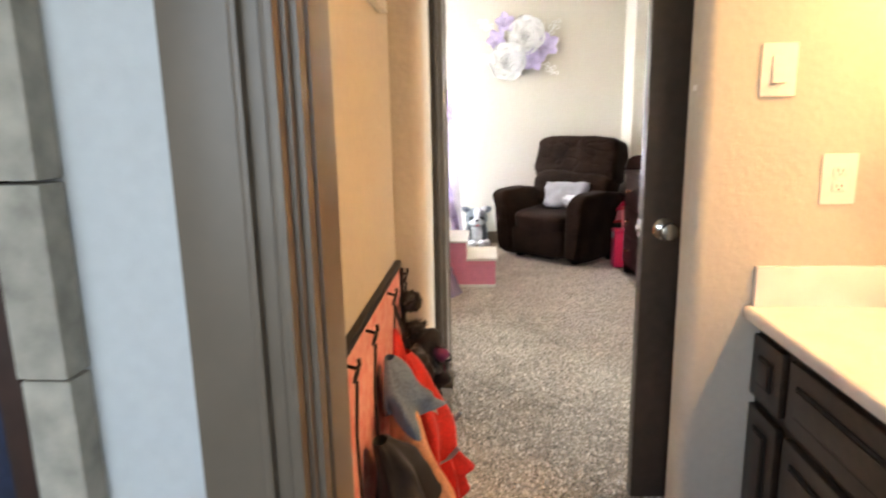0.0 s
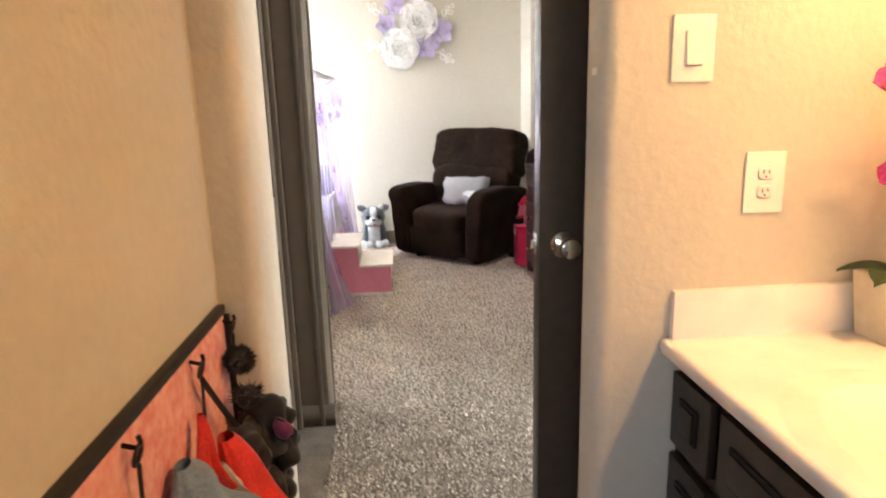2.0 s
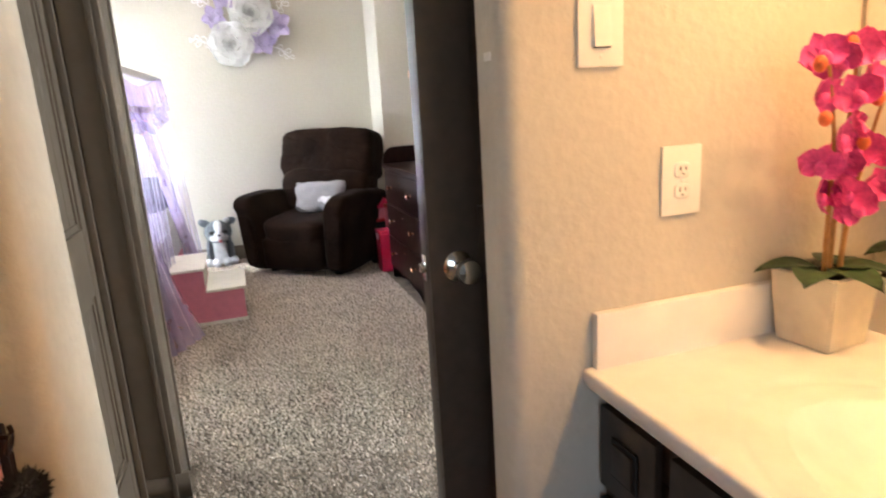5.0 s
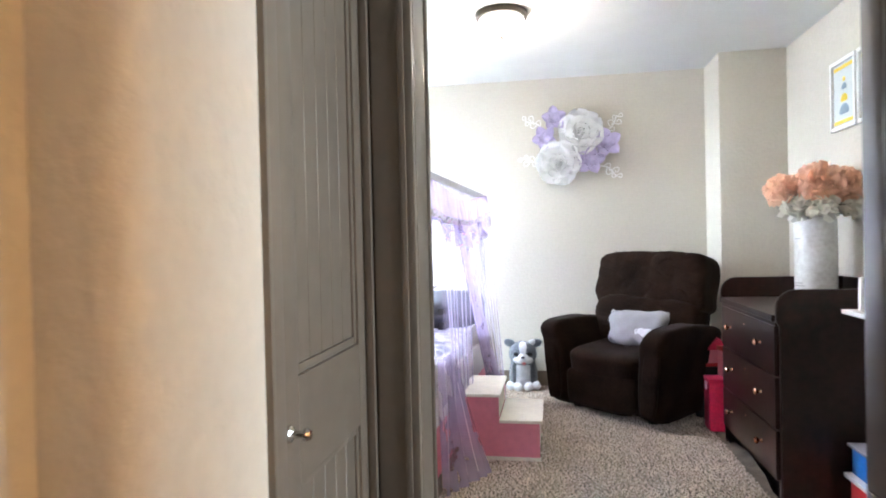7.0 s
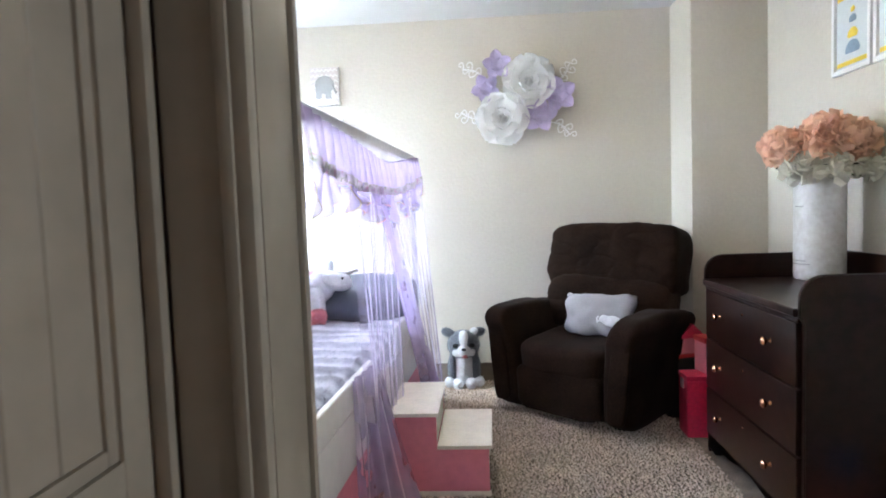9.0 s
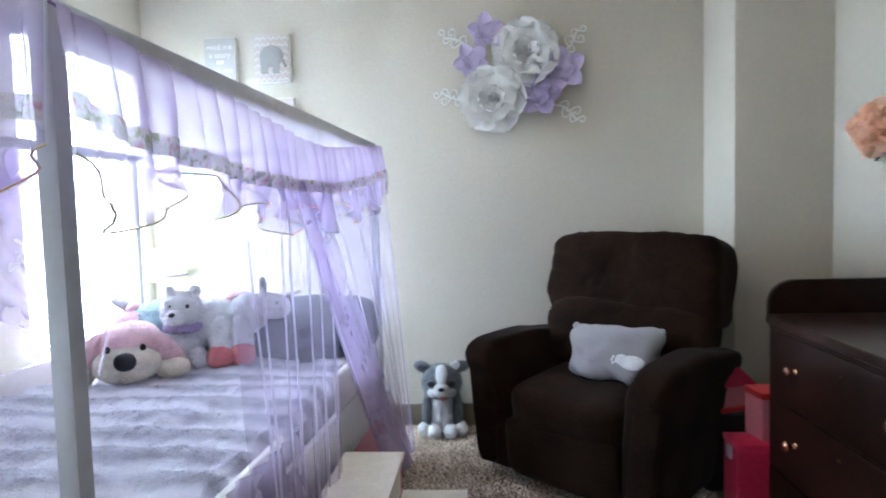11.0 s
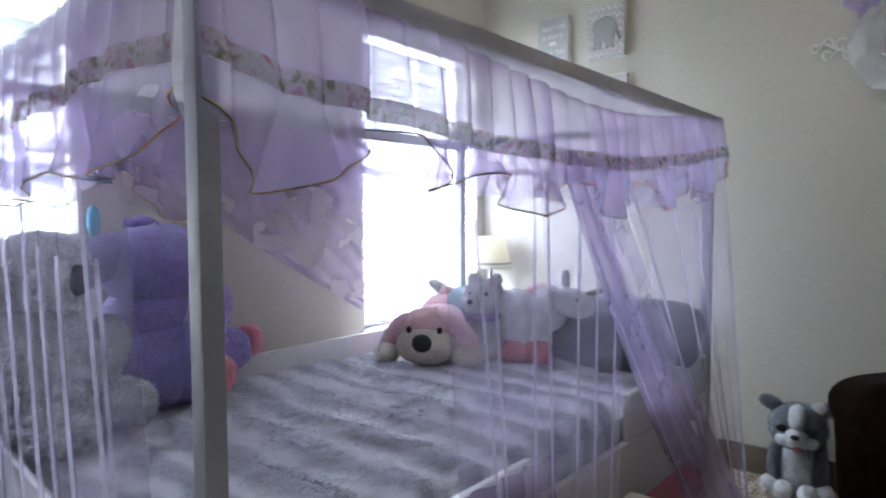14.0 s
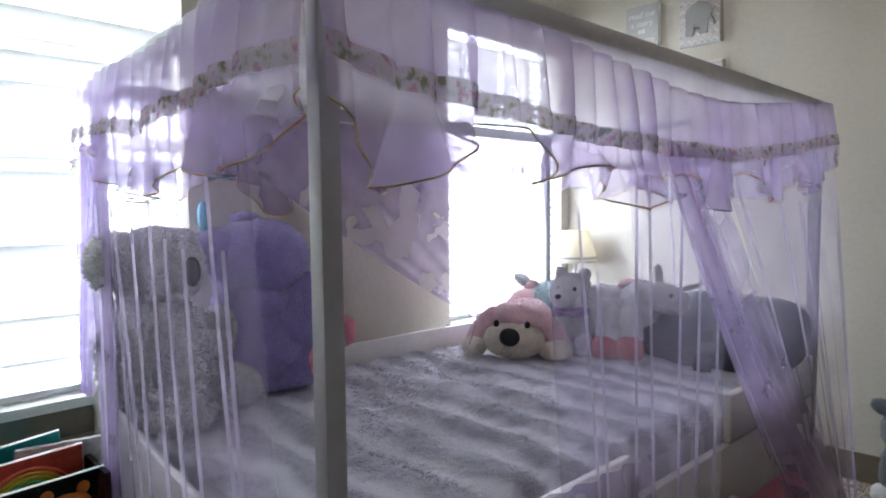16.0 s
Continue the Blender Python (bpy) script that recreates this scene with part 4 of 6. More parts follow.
GREYCLOTH = material("light_grey_cotton", (0.35, 0.34, 0.35), 0.9, vary=0.06, scale=8, grain=140, bump=0.3)
cus = thing("throw_pillow", pose(0.645, 5.53, 0.580, 64, 0, -30), "light grey throw pillow with a white elephant applique on the recliner", "pillow")


def pillow_squash(q):
    k = 1 + 0.42 * (abs(q.x) / 0.19) ** 2 * (abs(q.y) / 0.114) ** 2
    return Vector((q.x * k, q.y * k, q.z))


part("pillow_body", blob((0, 0, 0), (0.19, 0.114, 0.062), (0, 0, 0), 0.62, 0.022, 14, 5, squash=pillow_squash), GREYCLOTH, cus)
el = blob((0.10, -0.045, 0.054), (0.055, 0.032, 0.006), e=1, sub=3)
blob((0.055, -0.035, 0.056), (0.028, 0.024, 0.007), sub=3, bm=el)
tube([(0.035, -0.04, 0.055), (0.018, -0.055, 0.054), (0.012, -0.035, 0.052), (0.02, -0.02, 0.052)], 0.005, 6, el)
part("applique", el, FUR["white"], cus, "white stitched elephant applique")
for sx in (-1, 1):
    part("corner_tuft", blob((sx * 0.192, 0.112, 0), (0.018, 0.016, 0.010), (0, 0, sx * 35), 0.8, 0.004, 40, 3), GREYCLOTH, cus)

# ---- dresser ----
DX, DY0, DY1, DT = 1.05, 4.05, 4.97, 0.85
dr = thing("dresser", pose(0, 0, 0), "dark espresso wood dresser with raised gallery and copper knobs", "dresser")
part("body", box(DX + 0.02, 1.72, DY0 + 0.022, DY1 - 0.022, 0.10, DT - 0.03, 0.003), ESPRESSO, dr)
part("top", box(DX - 0.012, 1.72, DY0 + 0.022, DY1 - 0.022, DT - 0.03, DT, 0.009, 3), ESPRESSO, dr)
part("top_moulding", box(DX + 0.002, 1.70, DY0 + 0.023, DY1 - 0.023, DT - 0.05, DT - 0.031, 0.006), ESPRESSO, dr)


def gallery_panel(y0, y1):
    r, pts = 0.085, [(DX + 0.015, 0.0), (1.72, 0.0), (1.72, 0.965)]
    pts += [(DX + 0.0 + r - r * math.sin(a), 0.965 - r + r * math.cos(a)) for a in [math.pi / 2 * k / 8 for k in range(9)]]
    pts += [(DX, 0.82), (DX + 0.015, 0.80)]
    bm2 = bmesh.new()
    lo = [bm2.verts.new((x, y0, z)) for x, z in pts]
    hi = [bm2.verts.new((x, y1, z)) for x, z in pts]
    for k in range(len(pts)):
        j = (k + 1) % len(pts)
        bm2.faces.new((lo[k], lo[j], hi[j], hi[k]))
    bm2.faces.new(lo[::-1])
    bm2.faces.new(hi)
    bmesh.ops.recalc_face_normals(bm2, faces=bm2.faces[:])
    bmesh.ops.bevel(bm2, geom=[e for e in bm2.edges if abs(e.verts[0].co.y - e.verts[1].co.y) < 1e-6], offset=0.003, segments=2, affect="EDGES")
    return bm2


for y0, y1 in ((DY0, DY0 + 0.021), (DY1 - 0.021, DY1)):
    part("side_panel", gallery_panel(y0, y1), ESPRESSO, dr)
part("back_gallery", box(1.70, 1.719, DY0 + 0.022, DY1 - 0.022, DT + 0.001, 0.965, 0.003), ESPRESSO, dr)
for z0, z1 in ((0.105, 0.325), (0.335, 0.565), (0.575, 0.80)):
    d = part("drawer", box(DX + 0.0, DX + 0.019, DY0 + 0.03, DY1 - 0.03, z0, z1, 0.005), ESPRESSO, dr)
    for y in (4.27, 4.765):
        part("knob", lathe([(0, 0), (0.010, 0), (0.006, 0.006), (0.006, 0.014), (0.015, 0.02), (0.017, 0.028), (0.011, 0.034), (0, 0.036)], 18, pose(DX, y, (z0 + z1) / 2 + 0.01, 0, -90, 0)), COPPER, d, "coppery round knob")
    part("keyhole", lathe([(0, 0), (0.006, 0), (0.005, 0.003), (0, 0.004)], 12, pose(DX, 4.52, z1 - 0.05, 0, -90, 0)), COPPER, d, "small brass keyhole")
apron = bmesh.new()
N = 40
lo = [apron.verts.new((DX + 0.01, DY0 + 0.022 + (DY1 - DY0 - 0.044) * k / N, 0.015 + 0.06 * min(1, max(0, (min(k, N - k) - 4) / 5)) + 0.012 * math.cos(2 * math.pi * k / N * 2))) for k in range(N + 1)]
hi = [apron.verts.new((DX + 0.01, v.co.y, 0.104)) for v in lo]
for k in range(N):
    apron.faces.new((lo[k], lo[k + 1], hi[k + 1], hi[k]))
bmesh.ops.solidify(apron, geom=apron.faces[:], thickness=0.02)
part("scalloped_apron", apron, ESPRESSO, dr)

# vase and flowers on the dresser
CERAMIC = material("crackled_white_ceramic", (0.72, 0.71, 0.68), 0.28, vary=0.05, scale=9, grain=40, bump=0.1, tint=(0.55, 0.52, 0.48))
VX, VY = 1.52, 4.84
vase = thing("vase", pose(VX, VY, DT + 0.001), "tall white crackled ceramic vase on the dresser", "vase")
prof = [(0.83 * r, 1.04 * z) for r, z in [(0.0, 0.0), (0.116, 0.0), (0.124, 0.008), (0.127, 0.025)] + [(0.127 + 0.0012 * math.sin(k * 1.9), 0.025 + 0.0167 * k) for k in range(1, 23)] + [(0.126, 0.42), (0.118, 0.45), (0.104, 0.462), (0.104, 0.475), (0.096, 0.475), (0.094, 0.40), (0.0, 0.39)]]
part("vase_body", lathe(prof, 40), CERAMIC, vase)
SCRIPT = material("grey_script_print", (0.35, 0.33, 0.31), 0.5, bump=0)
for k, (w, z) in enumerate(((0.030, 0.085), (0.045, 0.07), (0.02, 0.33))):
    part("printed_line", sheet(lambda u, v, w=w, z=z: Vector((-0.1075 * math.cos((u - 0.5) * w * 22 - 0.25), 0.1075 * math.sin((u - 0.5) * w * 22 - 0.25) - 0.0, z + 0.004 * v + 0.002 * math.sin(u * 40))), 16, 1), SCRIPT, vase, "faint illegible script")
PEACH = thin("peach_silk_petal", (0.97, 0.69, 0.52), 0.4, 0.8)
IVORYP = thin("ivory_silk_petal", (0.90, 0.88, 0.78), 0.35, 0.8)
LEAFG = material("dark_green_leaf", (0.05, 0.11, 0.035), 0.45, vary=0.3, scale=12, grain=70, bump=0.2)
STEM = material("green_stem", (0.12, 0.20, 0.06), 0.5, bump=0.1)


def pompom(mat, r, count, frill):
    """Many small cupped petals round a centre."""
    bm2 = bmesh.new()
    for k in range(count):
        z = 1 - 1.7 * (k + 0.5) / count
        a = k * 2.399963
        d = Vector((math.sqrt(1 - z * z) * math.cos(a), math.sqrt(1 - z * z) * math.sin(a), z))
        q = d.to_track_quat("Z", "Y").to_matrix().to_4x4()
        s = r * random.uniform(0.36, 0.52) * frill
        m = Matrix.Translation(d * r * random.uniform(0.66, 0.84)) @ q @ pose(0, 0, 0, random.uniform(-50, 50), random.uniform(-50, 50), random.uniform(0, 360))
        w = [m @ Vector(p) for p in ((0, -s * 0.4, 0), (s * 0.55, 0, s * 0.15), (s * 0.45, s * 0.75, s * 0.35), (0, s, s * 0.15), (-s * 0.45, s * 0.75, s * 0.35), (-s * 0.55, 0, s * 0.15), (0, s * 0.4, -s * 0.12))]
        vs = [bm2.verts.new(p) for p in w]
        for i in range(6):
            bm2.faces.new((vs[i], vs[(i + 1) % 6], vs[6]))
    blob((0, 0, 0), (r * 0.66,) * 3, sub=2, bm=bm2)
    return bm2


bouquet = thing("flower_bouquet", pose(VX, VY, DT + 0.392) @ Matrix.Scale(1.1, 4), "peach and ivory artificial flowers in the vase", "flowers")
heads = [(-0.145, 0.0, 0.185, 0.088, PEACH), (-0.01, -0.07, 0.215, 0.105, PEACH), (0.14, -0.02, 0.195, 0.092, PEACH), (0.05, 0.09, 0.21, 0.09, PEACH), (-0.08, 0.10, 0.19, 0.085, PEACH),
    (-0.105, -0.05, 0.10, 0.072, IVORYP), (-0.01, -0.10, 0.10, 0.068, IVORYP), (0.155, -0.06, 0.09, 0.055, IVORYP)]
for x, y, z, r, mat in heads:
    hd = part("flower_head", pompom(mat, r, 190 if mat is PEACH else 46, 1.0 if mat is PEACH else 1.5), mat, bouquet, "peach silk bloom" if mat is PEACH else "ivory silk bloom", m=pose(x, y, z, random.uniform(-25, 25), random.uniform(-25, 25), 0))
    part("stem", tube([(x * 0.25, y * 0.25, 0), (x * 0.5, y * 0.5, 0.07), (x, y, z - r * 0.5)], 0.004, 6), STEM, bouquet)


def leaf_mesh(l, w, curl=0.3, mat_bm=None, n=8):
    return sheet(lambda u, v: Vector(((u - 0.5) * w * math.sin(math.pi * min(1, v * 0.96 + 0.04)) ** 0.8, l * v, -curl * l * v * v + 0.12 * w * (2 * abs(u - 0.5)) ** 2)), 4, n, mat_bm)


for k in range(9):
    a = k * 40 + 10
    part("leaf", leaf_mesh(0.11, 0.055, 0.5), LEAFG, bouquet, m=pose(0.045 * math.cos(radians(a)), 0.045 * math.sin(radians(a)), 0.085, 35, 0, a - 90))

# ---- step stool ----
st = thing("step_stool", pose(0, 0, 0), "pink two-step wooden stool with white treads beside the bed", "step stool")
X0, X1, X2, Y0, Y1, ZL, ZU = -0.43, -0.222, 0.005, 4.485, 4.94, 0.226, 0.367
for y0 in (Y0, Y1 - 0.018):
    side = bmesh.new()
    pts = [(X0 + 0.008, 0.022), (X2 - 0.012, 0.022), (X2 - 0.012, ZL - 0.018), (X1 - 0.006, ZL - 0.018), (X1 - 0.006, ZU - 0.018), (X0 + 0.008, ZU - 0.018)]
    fr, bk = ([side.verts.new((x, y, z)) for x, z in pts] for y in (y0 + 0.003, y0 + 0.017))
    for k in range(6):
        side.faces.new((fr[k], fr[(k + 1) % 6], bk[(k + 1) % 6], bk[k]))
    side.faces.new(fr[::-1])
    side.faces.new(bk)
    bmesh.ops.recalc_face_normals(side, faces=side.faces[:])
    part("side_panel", side, PINK, st, smooth=False)
    part("base_strip", box(X0 + 0.005, X2 - 0.006, y0, y0 + 0.0165, 0.0, 0.0215, 0.002), CREAMWHITE, st)
part("upper_tread", box(X0 - 0.004, X1 + 0.006, Y0 - 0.012, Y1 + 0.012, ZU - 0.017, ZU, 0.004), CREAMWHITE, st)
part("lower_tread", box(X1 - 0.004, X2 + 0.004, Y0 - 0.012, Y1 + 0.012, ZL - 0.017, ZL, 0.004), CREAMWHITE, st)
part("riser", box(X1 - 0.018, X1 - 0.007, Y0 + 0.019, Y1 - 0.019, ZL, ZU - 0.018, 0.001), CREAMWHITE, st)
part("front_board", box(X2 - 0.022, X2 - 0.0125, Y0 + 0.019, Y1 - 0.019, 0.05, ZL - 0.018, 0.001), CREAMWHITE, st)

# ---- plush dog on the floor ----
toy("plush_puppy", pose(-0.172, 6.135, 0.0, 0, 0, 3) @ Matrix.Scale(0.97, 4), "grey and white plush puppy sitting on the carpet by the wall", [
    ("body", "white", (0, 0.0, 0.13), (0.07, 0.06, 0.12)), ("back", "slate", (0, 0.045, 0.15), (0.11, 0.07, 0.14)), ("head", "slate", (0, -0.005, 0.30), (0.112, 0.09, 0.10)),
    ("blaze", "white", (0, -0.055, 0.345), (0.036, 0.05, 0.06), (-22, 0, 0)), ("cheek", "white", (-0.040, -0.062, 0.258), (0.040, 0.038, 0.030)), ("cheek", "white", (0.040, -0.062, 0.258), (0.040, 0.038, 0.030)),
    ("muzzle", "white", (0, -0.085, 0.272), (0.045, 0.05, 0.042)), ("nose", NOSE, (0, -0.134, 0.288), (0.017, 0.010, 0.011)), ("tongue", "coral", (0.006, -0.118, 0.238), (0.016, 0.012, 0.014)),
    ("eye", NOSE, (-0.056, -0.090, 0.308), (0.022, 0.010, 0.016)), ("eye", NOSE, (0.056, -0.090, 0.308), (0.022, 0.010, 0.016)), ("ear", "slate", (-0.105, 0.0, 0.385), (0.052, 0.022, 0.030), (0, 24, 0)), ("ear", "slate", (0.108, 0.0, 0.385), (0.052, 0.022, 0.032), (0, -14, 0)), ("ear_lining", "white", (0.075, -0.016, 0.392), (0.030, 0.014, 0.026), (0, -30, 0)),
    ("front_paw", "white", (-0.045, -0.075, 0.036), (0.036, 0.055, 0.034)), ("front_paw", "white", (0.045, -0.075, 0.036), (0.036, 0.055, 0.034)), ("hind_paw", "white", (-0.105, -0.03, 0.036), (0.034, 0.05, 0.036)), ("hind_paw", "white", (0.105, -0.03, 0.036), (0.034, 0.05, 0.036)), ("front_leg", "slate", (-0.085, -0.01, 0.13), (0.032, 0.04, 0.09)), ("front_leg", "slate", (0.085, -0.01, 0.13), (0.032, 0.04, 0.09))], 0.006)

# ---- paper flowers on the far wall ----
PAPERW = thin("white_paper", (0.90, 0.90, 0.90), 0.16, 0.8)
PAPERL = thin("lilac_paper", (0.68, 0.60, 0.82), 0.14, 0.8)


def paper_petal(l, w, cup, tip=0.0):
    """A curled petal from its root at the origin, along +y, cupped towards +z."""
    def f(u, v):
        s = (u - 0.5) * 2
        wd = w * (min(1, 0.30 + 1.15 * v) * math.sqrt(max(0.02, 1 - (max(0, v - 0.58) / 0.43) ** 2)) if tip == 0 else (0.35 + 1.3 * v) * (1 - v) ** 0.75 + 0.02)
        y = l * (v - (0.07 * math.exp(-(s / 0.3) ** 2) * v ** 5 if tip == 0 else 0))
        z = cup * l * v * v + 0.18 * w * s * s - (0.10 * l * max(0, v - 0.75) * 4 * (1 - 0.4 * s * s) if tip == 0 else 0) + 0.015 * l * math.sin(7 * s)
        return Vector((s * wd / 2, y, z))
    return sheet(f, 10, 12)


def paper_rose(at, r, turn):
    t = thing("paper_rose", pose(*at, 90, 0, 0) @ pose(0, 0, 0, 0, 0, turn), "large white layered paper rose mounted on the wall", "wall flower", "paper wall flowers")
    for n, l, w, tilt, cup, off, z in ((6, 1.03, 1.08, 8, 0.12, 0, 0.0), (6, 0.80, 0.88, 18, 0.22, 30, 0.03), (5, 0.56, 0.66, 34, 0.30, 12, 0.05), (5, 0.36, 0.42, 52, 0.25, 40, 0.06)):
        src = None
        for k in range(n):
            m = pose(0, 0, z * r * 5 * 0.25, 0, 0, off + 360 * k / n + random.uniform(-5, 5)) @ pose(0, 0.02 * r, 0, tilt + random.uniform(-5, 5))
            if src is None:
                src = part("petal", paper_petal(l * r, w * r, cup), PAPERW, t, m=m)
            else:
                again("petal", src, t, m)
    part("rolled_centre", sheet(lambda u, v: Vector(((0.03 + 0.15 * u) * r * math.cos(u * 15), (0.03 + 0.15 * u) * r * math.sin(u * 15), 0.05 * r + v * r * (0.42 - 0.12 * u))), 70, 3), PAPERW, t)
    part("mount", lathe([(0, 0), (0.3 * r, 0), (0.28 * r, 0.05 * r), (0, 0.06 * r)], 16, pose(0, 0, -0.03)), PAPERW, t)


def paper_lily(at, r, turn, label="lilac pointed paper flower mounted on the wall"):
    t = thing("paper_lily", pose(*at, 90, 0, 0) @ pose(0, 0, 0, 0, 0, turn), label, "wall flower", "paper wall flowers")
    for l, w, tilt, off in ((1.05, 1.30, 10, 0), (0.64, 0.85, 28, 36)):
        src = None
        for k in range(5):
            m = pose(0, 0, 0.004 if l == 1 else 0.014, 0, 0, off + 72 * k) @ pose(0, 0, 0, tilt + random.uniform(-4, 4))
            if src is None:
                src = part("petal", paper_petal(l * r, w * r, 0.12, 1.0), PAPERL, t, m=m)
            else:
                again("petal", src, t, m)
    part("mount", lathe([(0, 0), (0.35 * r, 0), (0.3 * r, 0.02), (0, 0.024)], 14, pose(0, 0, -0.024)), PAPERL, t)


paper_rose((0.325, NY - 0.045, 2.065), 0.185, 8)
paper_rose((0.143, NY - 0.050, 1.825), 0.185, 25)
paper_lily((0.115, NY - 0.035, 2.185), 0.105, 5)
paper_lily((0.035, NY - 0.032, 2.03), 0.105, 28)
paper_lily((0.525, NY - 0.032, 1.97), 0.125, 12)
paper_lily((0.395, NY - 0.034, 1.835), 0.120, -8)
SILVERW = material("white_filigree_plastic", (0.86, 0.85, 0.83), 0.4, vary=0.03, bump=0)


def scroll(at, turn, flip):
    t = thing("filigree_scroll", pose(*at, 90, 0, 0) @ pose(0, 0, 0, 0, 0, turn), "white curled filigree sprig on the wall", "wall ornament", "filigree sprigs")
    b2 = bmesh.new()
    stem = [Vector((flip * 0.03 * math.sin(k / 12 * 3.0), 0.17 * k / 12, 0)) for k in range(13)]
    tube(stem, 0.0055, 6, b2)
    for i, (k, s, sz) in enumerate(((3, 1, 0.030), (5, -1, 0.034), (8, 1, 0.032), (9, -1, 0.026), (12, 1, 0.026))):
        p = stem[k]
        pts = [p + Vector((s * flip * sz * (1 - j / 22 * 0.75) * math.sin(j / 22 * 5.2) * 1.1 + s * flip * 0.018 * min(1, j / 6), sz * (1 - (1 - j / 22 * 0.7) * math.cos(j / 22 * 5.2)) * 0.9, 0)) for j in range(23)]
        tube(pts, 0.0052, 6, b2, [1 - 0.02 * j for j in range(23)])
        blob(pts[-1], (0.007, 0.007, 0.004), sub=2, bm=b2)
    part("sprig", b2, SILVERW, t)


scroll((0.03, NY - 0.006, 2.10), 62, 1)
scroll((0.03, NY - 0.006, 1.86), 78, -1)
scroll((0.50, NY - 0.006, 2.07), -40, 1)
scroll((0.46, NY - 0.006, 1.80), -125, -1)

# ---- small canvases on the far wall ----
GREYPRINT = material("pale_grey_print", (0.50, 0.49, 0.48), 0.8, vary=0.05, bump=0.1)
CHEVRON = material("grey_blush_print", (0.62, 0.56, 0.54), 0.8, vary=0.05, bump=0.1)


def canvas(x, z, w, h, label):
    c = thing("canvas_print", pose(x, NY - 0.001, z), label, "wall art", "nursery canvases")
    part("stretcher", box(-w / 2, w / 2, -0.034, 0, -h / 2, h / 2, 0.003), WHITE, c)
    return c


c1 = canvas(-1.385, 2.10, 0.18, 0.275, "grey canvas with white bedtime lettering")
part("printed_face", box(-0.088, 0.088, -0.0365, -0.0345, -0.135, 0.135, 0.0), GREYPRINT, c1, smooth=False)
for txt, z in (("read me", 0.085), ("a story", 0.040), ("tuck me", -0.045), ("in tight", -0.09)):
    cu = bpy.data.curves.new("words", "FONT")
    cu.body, cu.size, cu.extrude, cu.align_x, cu.align_y = txt, 0.044, 0.0004, "CENTER", "CENTER"
    ob = new("lettering", cu)
    me = bpy.data.meshes.new_from_object(ob)
    bpy.data.objects.remove(ob)
    me.materials.append(WHITE)
    ob = new("lettering", me)
    ob.parent, ob.matrix_basis = c1, pose(0, -0.0372, z, 90, 0, 0)
hb = blob((-0.01, -0.038, 0.0), (0.011, 0.001, 0.012), sub=2)
blob((0.01, -0.038, 0.0), (0.011, 0.001, 0.012), sub=2, bm=hb)
part("heart", hb, WHITE, c1)
c2 = canvas(-1.085, 2.11, 0.20, 0.265, "white canvas with a grey elephant shape")
part("printed_face", box(-0.098, 0.098, -0.0365, -0.0345, -0.13, 0.13, 0.0), CHEVRON, c2, smooth=False)
for k in range(7):
    pts = [(-0.095 + 0.19 * j / 12, -0.0375, -0.118 + k * 0.038 + (0.008 if j % 2 else -0.008)) for j in range(13)]
    part("zigzag", tube(pts, 0.0055, 4), WHITE, c2)
ELEG = material("mid_grey_print", (0.33, 0.325, 0.32), 0.8, vary=0.05, bump=0.1)
elep = blob((0.0, -0.044, 0.01), (0.068, 0.003, 0.062), sub=3)
for dx in (-0.042, 0.025):
    box(dx - 0.02, dx + 0.02, -0.0465, -0.0425, -0.085, 0.0, bm=elep)
tube([(0.055, -0.0445, 0.0), (0.072, -0.0445, -0.03), (0.078, -0.0445, -0.05), (0.086, -0.0445, -0.04)], 0.007, 6, elep)
part("elephant_shape", elep, ELEG, c2, "grey elephant silhouette")
c3 = canvas(-1.075, 1.755, 0.21, 0.27, "white canvas print under the others")
part("printed_face", box(-0.1, 0.1, -0.0365, -0.0345, -0.13, 0.13, 0.0), CHEVRON, c3, smooth=False)

# framed prints on the east wall
YEL = material("yellow_print", (0.80, 0.60, 0.06), 0.7, vary=0.04, bump=0)
GLASSY = material("print_paper", (0.68, 0.72, 0.72), 0.25, vary=0.02, bump=0)
BLUEG = material("blue_grey_print", (0.22, 0.30, 0.40), 0.6, bump=0)


def framed(y0, y1):
    f = thing("framed_print", pose(EX - 0.001, (y0 + y1) / 2, 2.0), "white framed print with yellow border and stacked shapes", "framed print", "framed prints")
    w, h = (y1 - y0) / 2, 0.2
    for nm, a in (("frame", (-w, -w + 0.022, -h, h)), ("frame", (w - 0.022, w, -h, h)), ("frame", (-w + 0.022, w - 0.022, -h, -h + 0.022)), ("frame", (-w + 0.022, w - 0.022, h - 0.022, h))):
        part(nm, box(-0.022, 0, a[0], a[1], a[2], a[3], 0.002), WHITE, f)
    part("print", box(-0.008, -0.002, -w + 0.022, w - 0.022, -h + 0.022, h - 0.022), GLASSY, f, smooth=False)
    for a in ((-w + 0.03, w - 0.03, -h + 0.035, -h + 0.055), (-w + 0.03, w - 0.03, h - 0.055, h - 0.035)):
        part("border", box(-0.011, -0.008, *a), YEL, f, smooth=False)
    for (r, z, mt) in ((0.06, -0.10, BLUEG), (0.042, -0.03, YEL), (0.03, 0.04, BLUEG), (0.018, 0.085, YEL)):
        part("dome", blob((-0.0095, 0, z), (0.002, r, r * 0.8), sub=2, squash=lambda q: Vector((q.x, q.y, max(q.z, -0.012)))), mt, f)


framed(4.815, 5.12)
framed(4.49, 4.795)

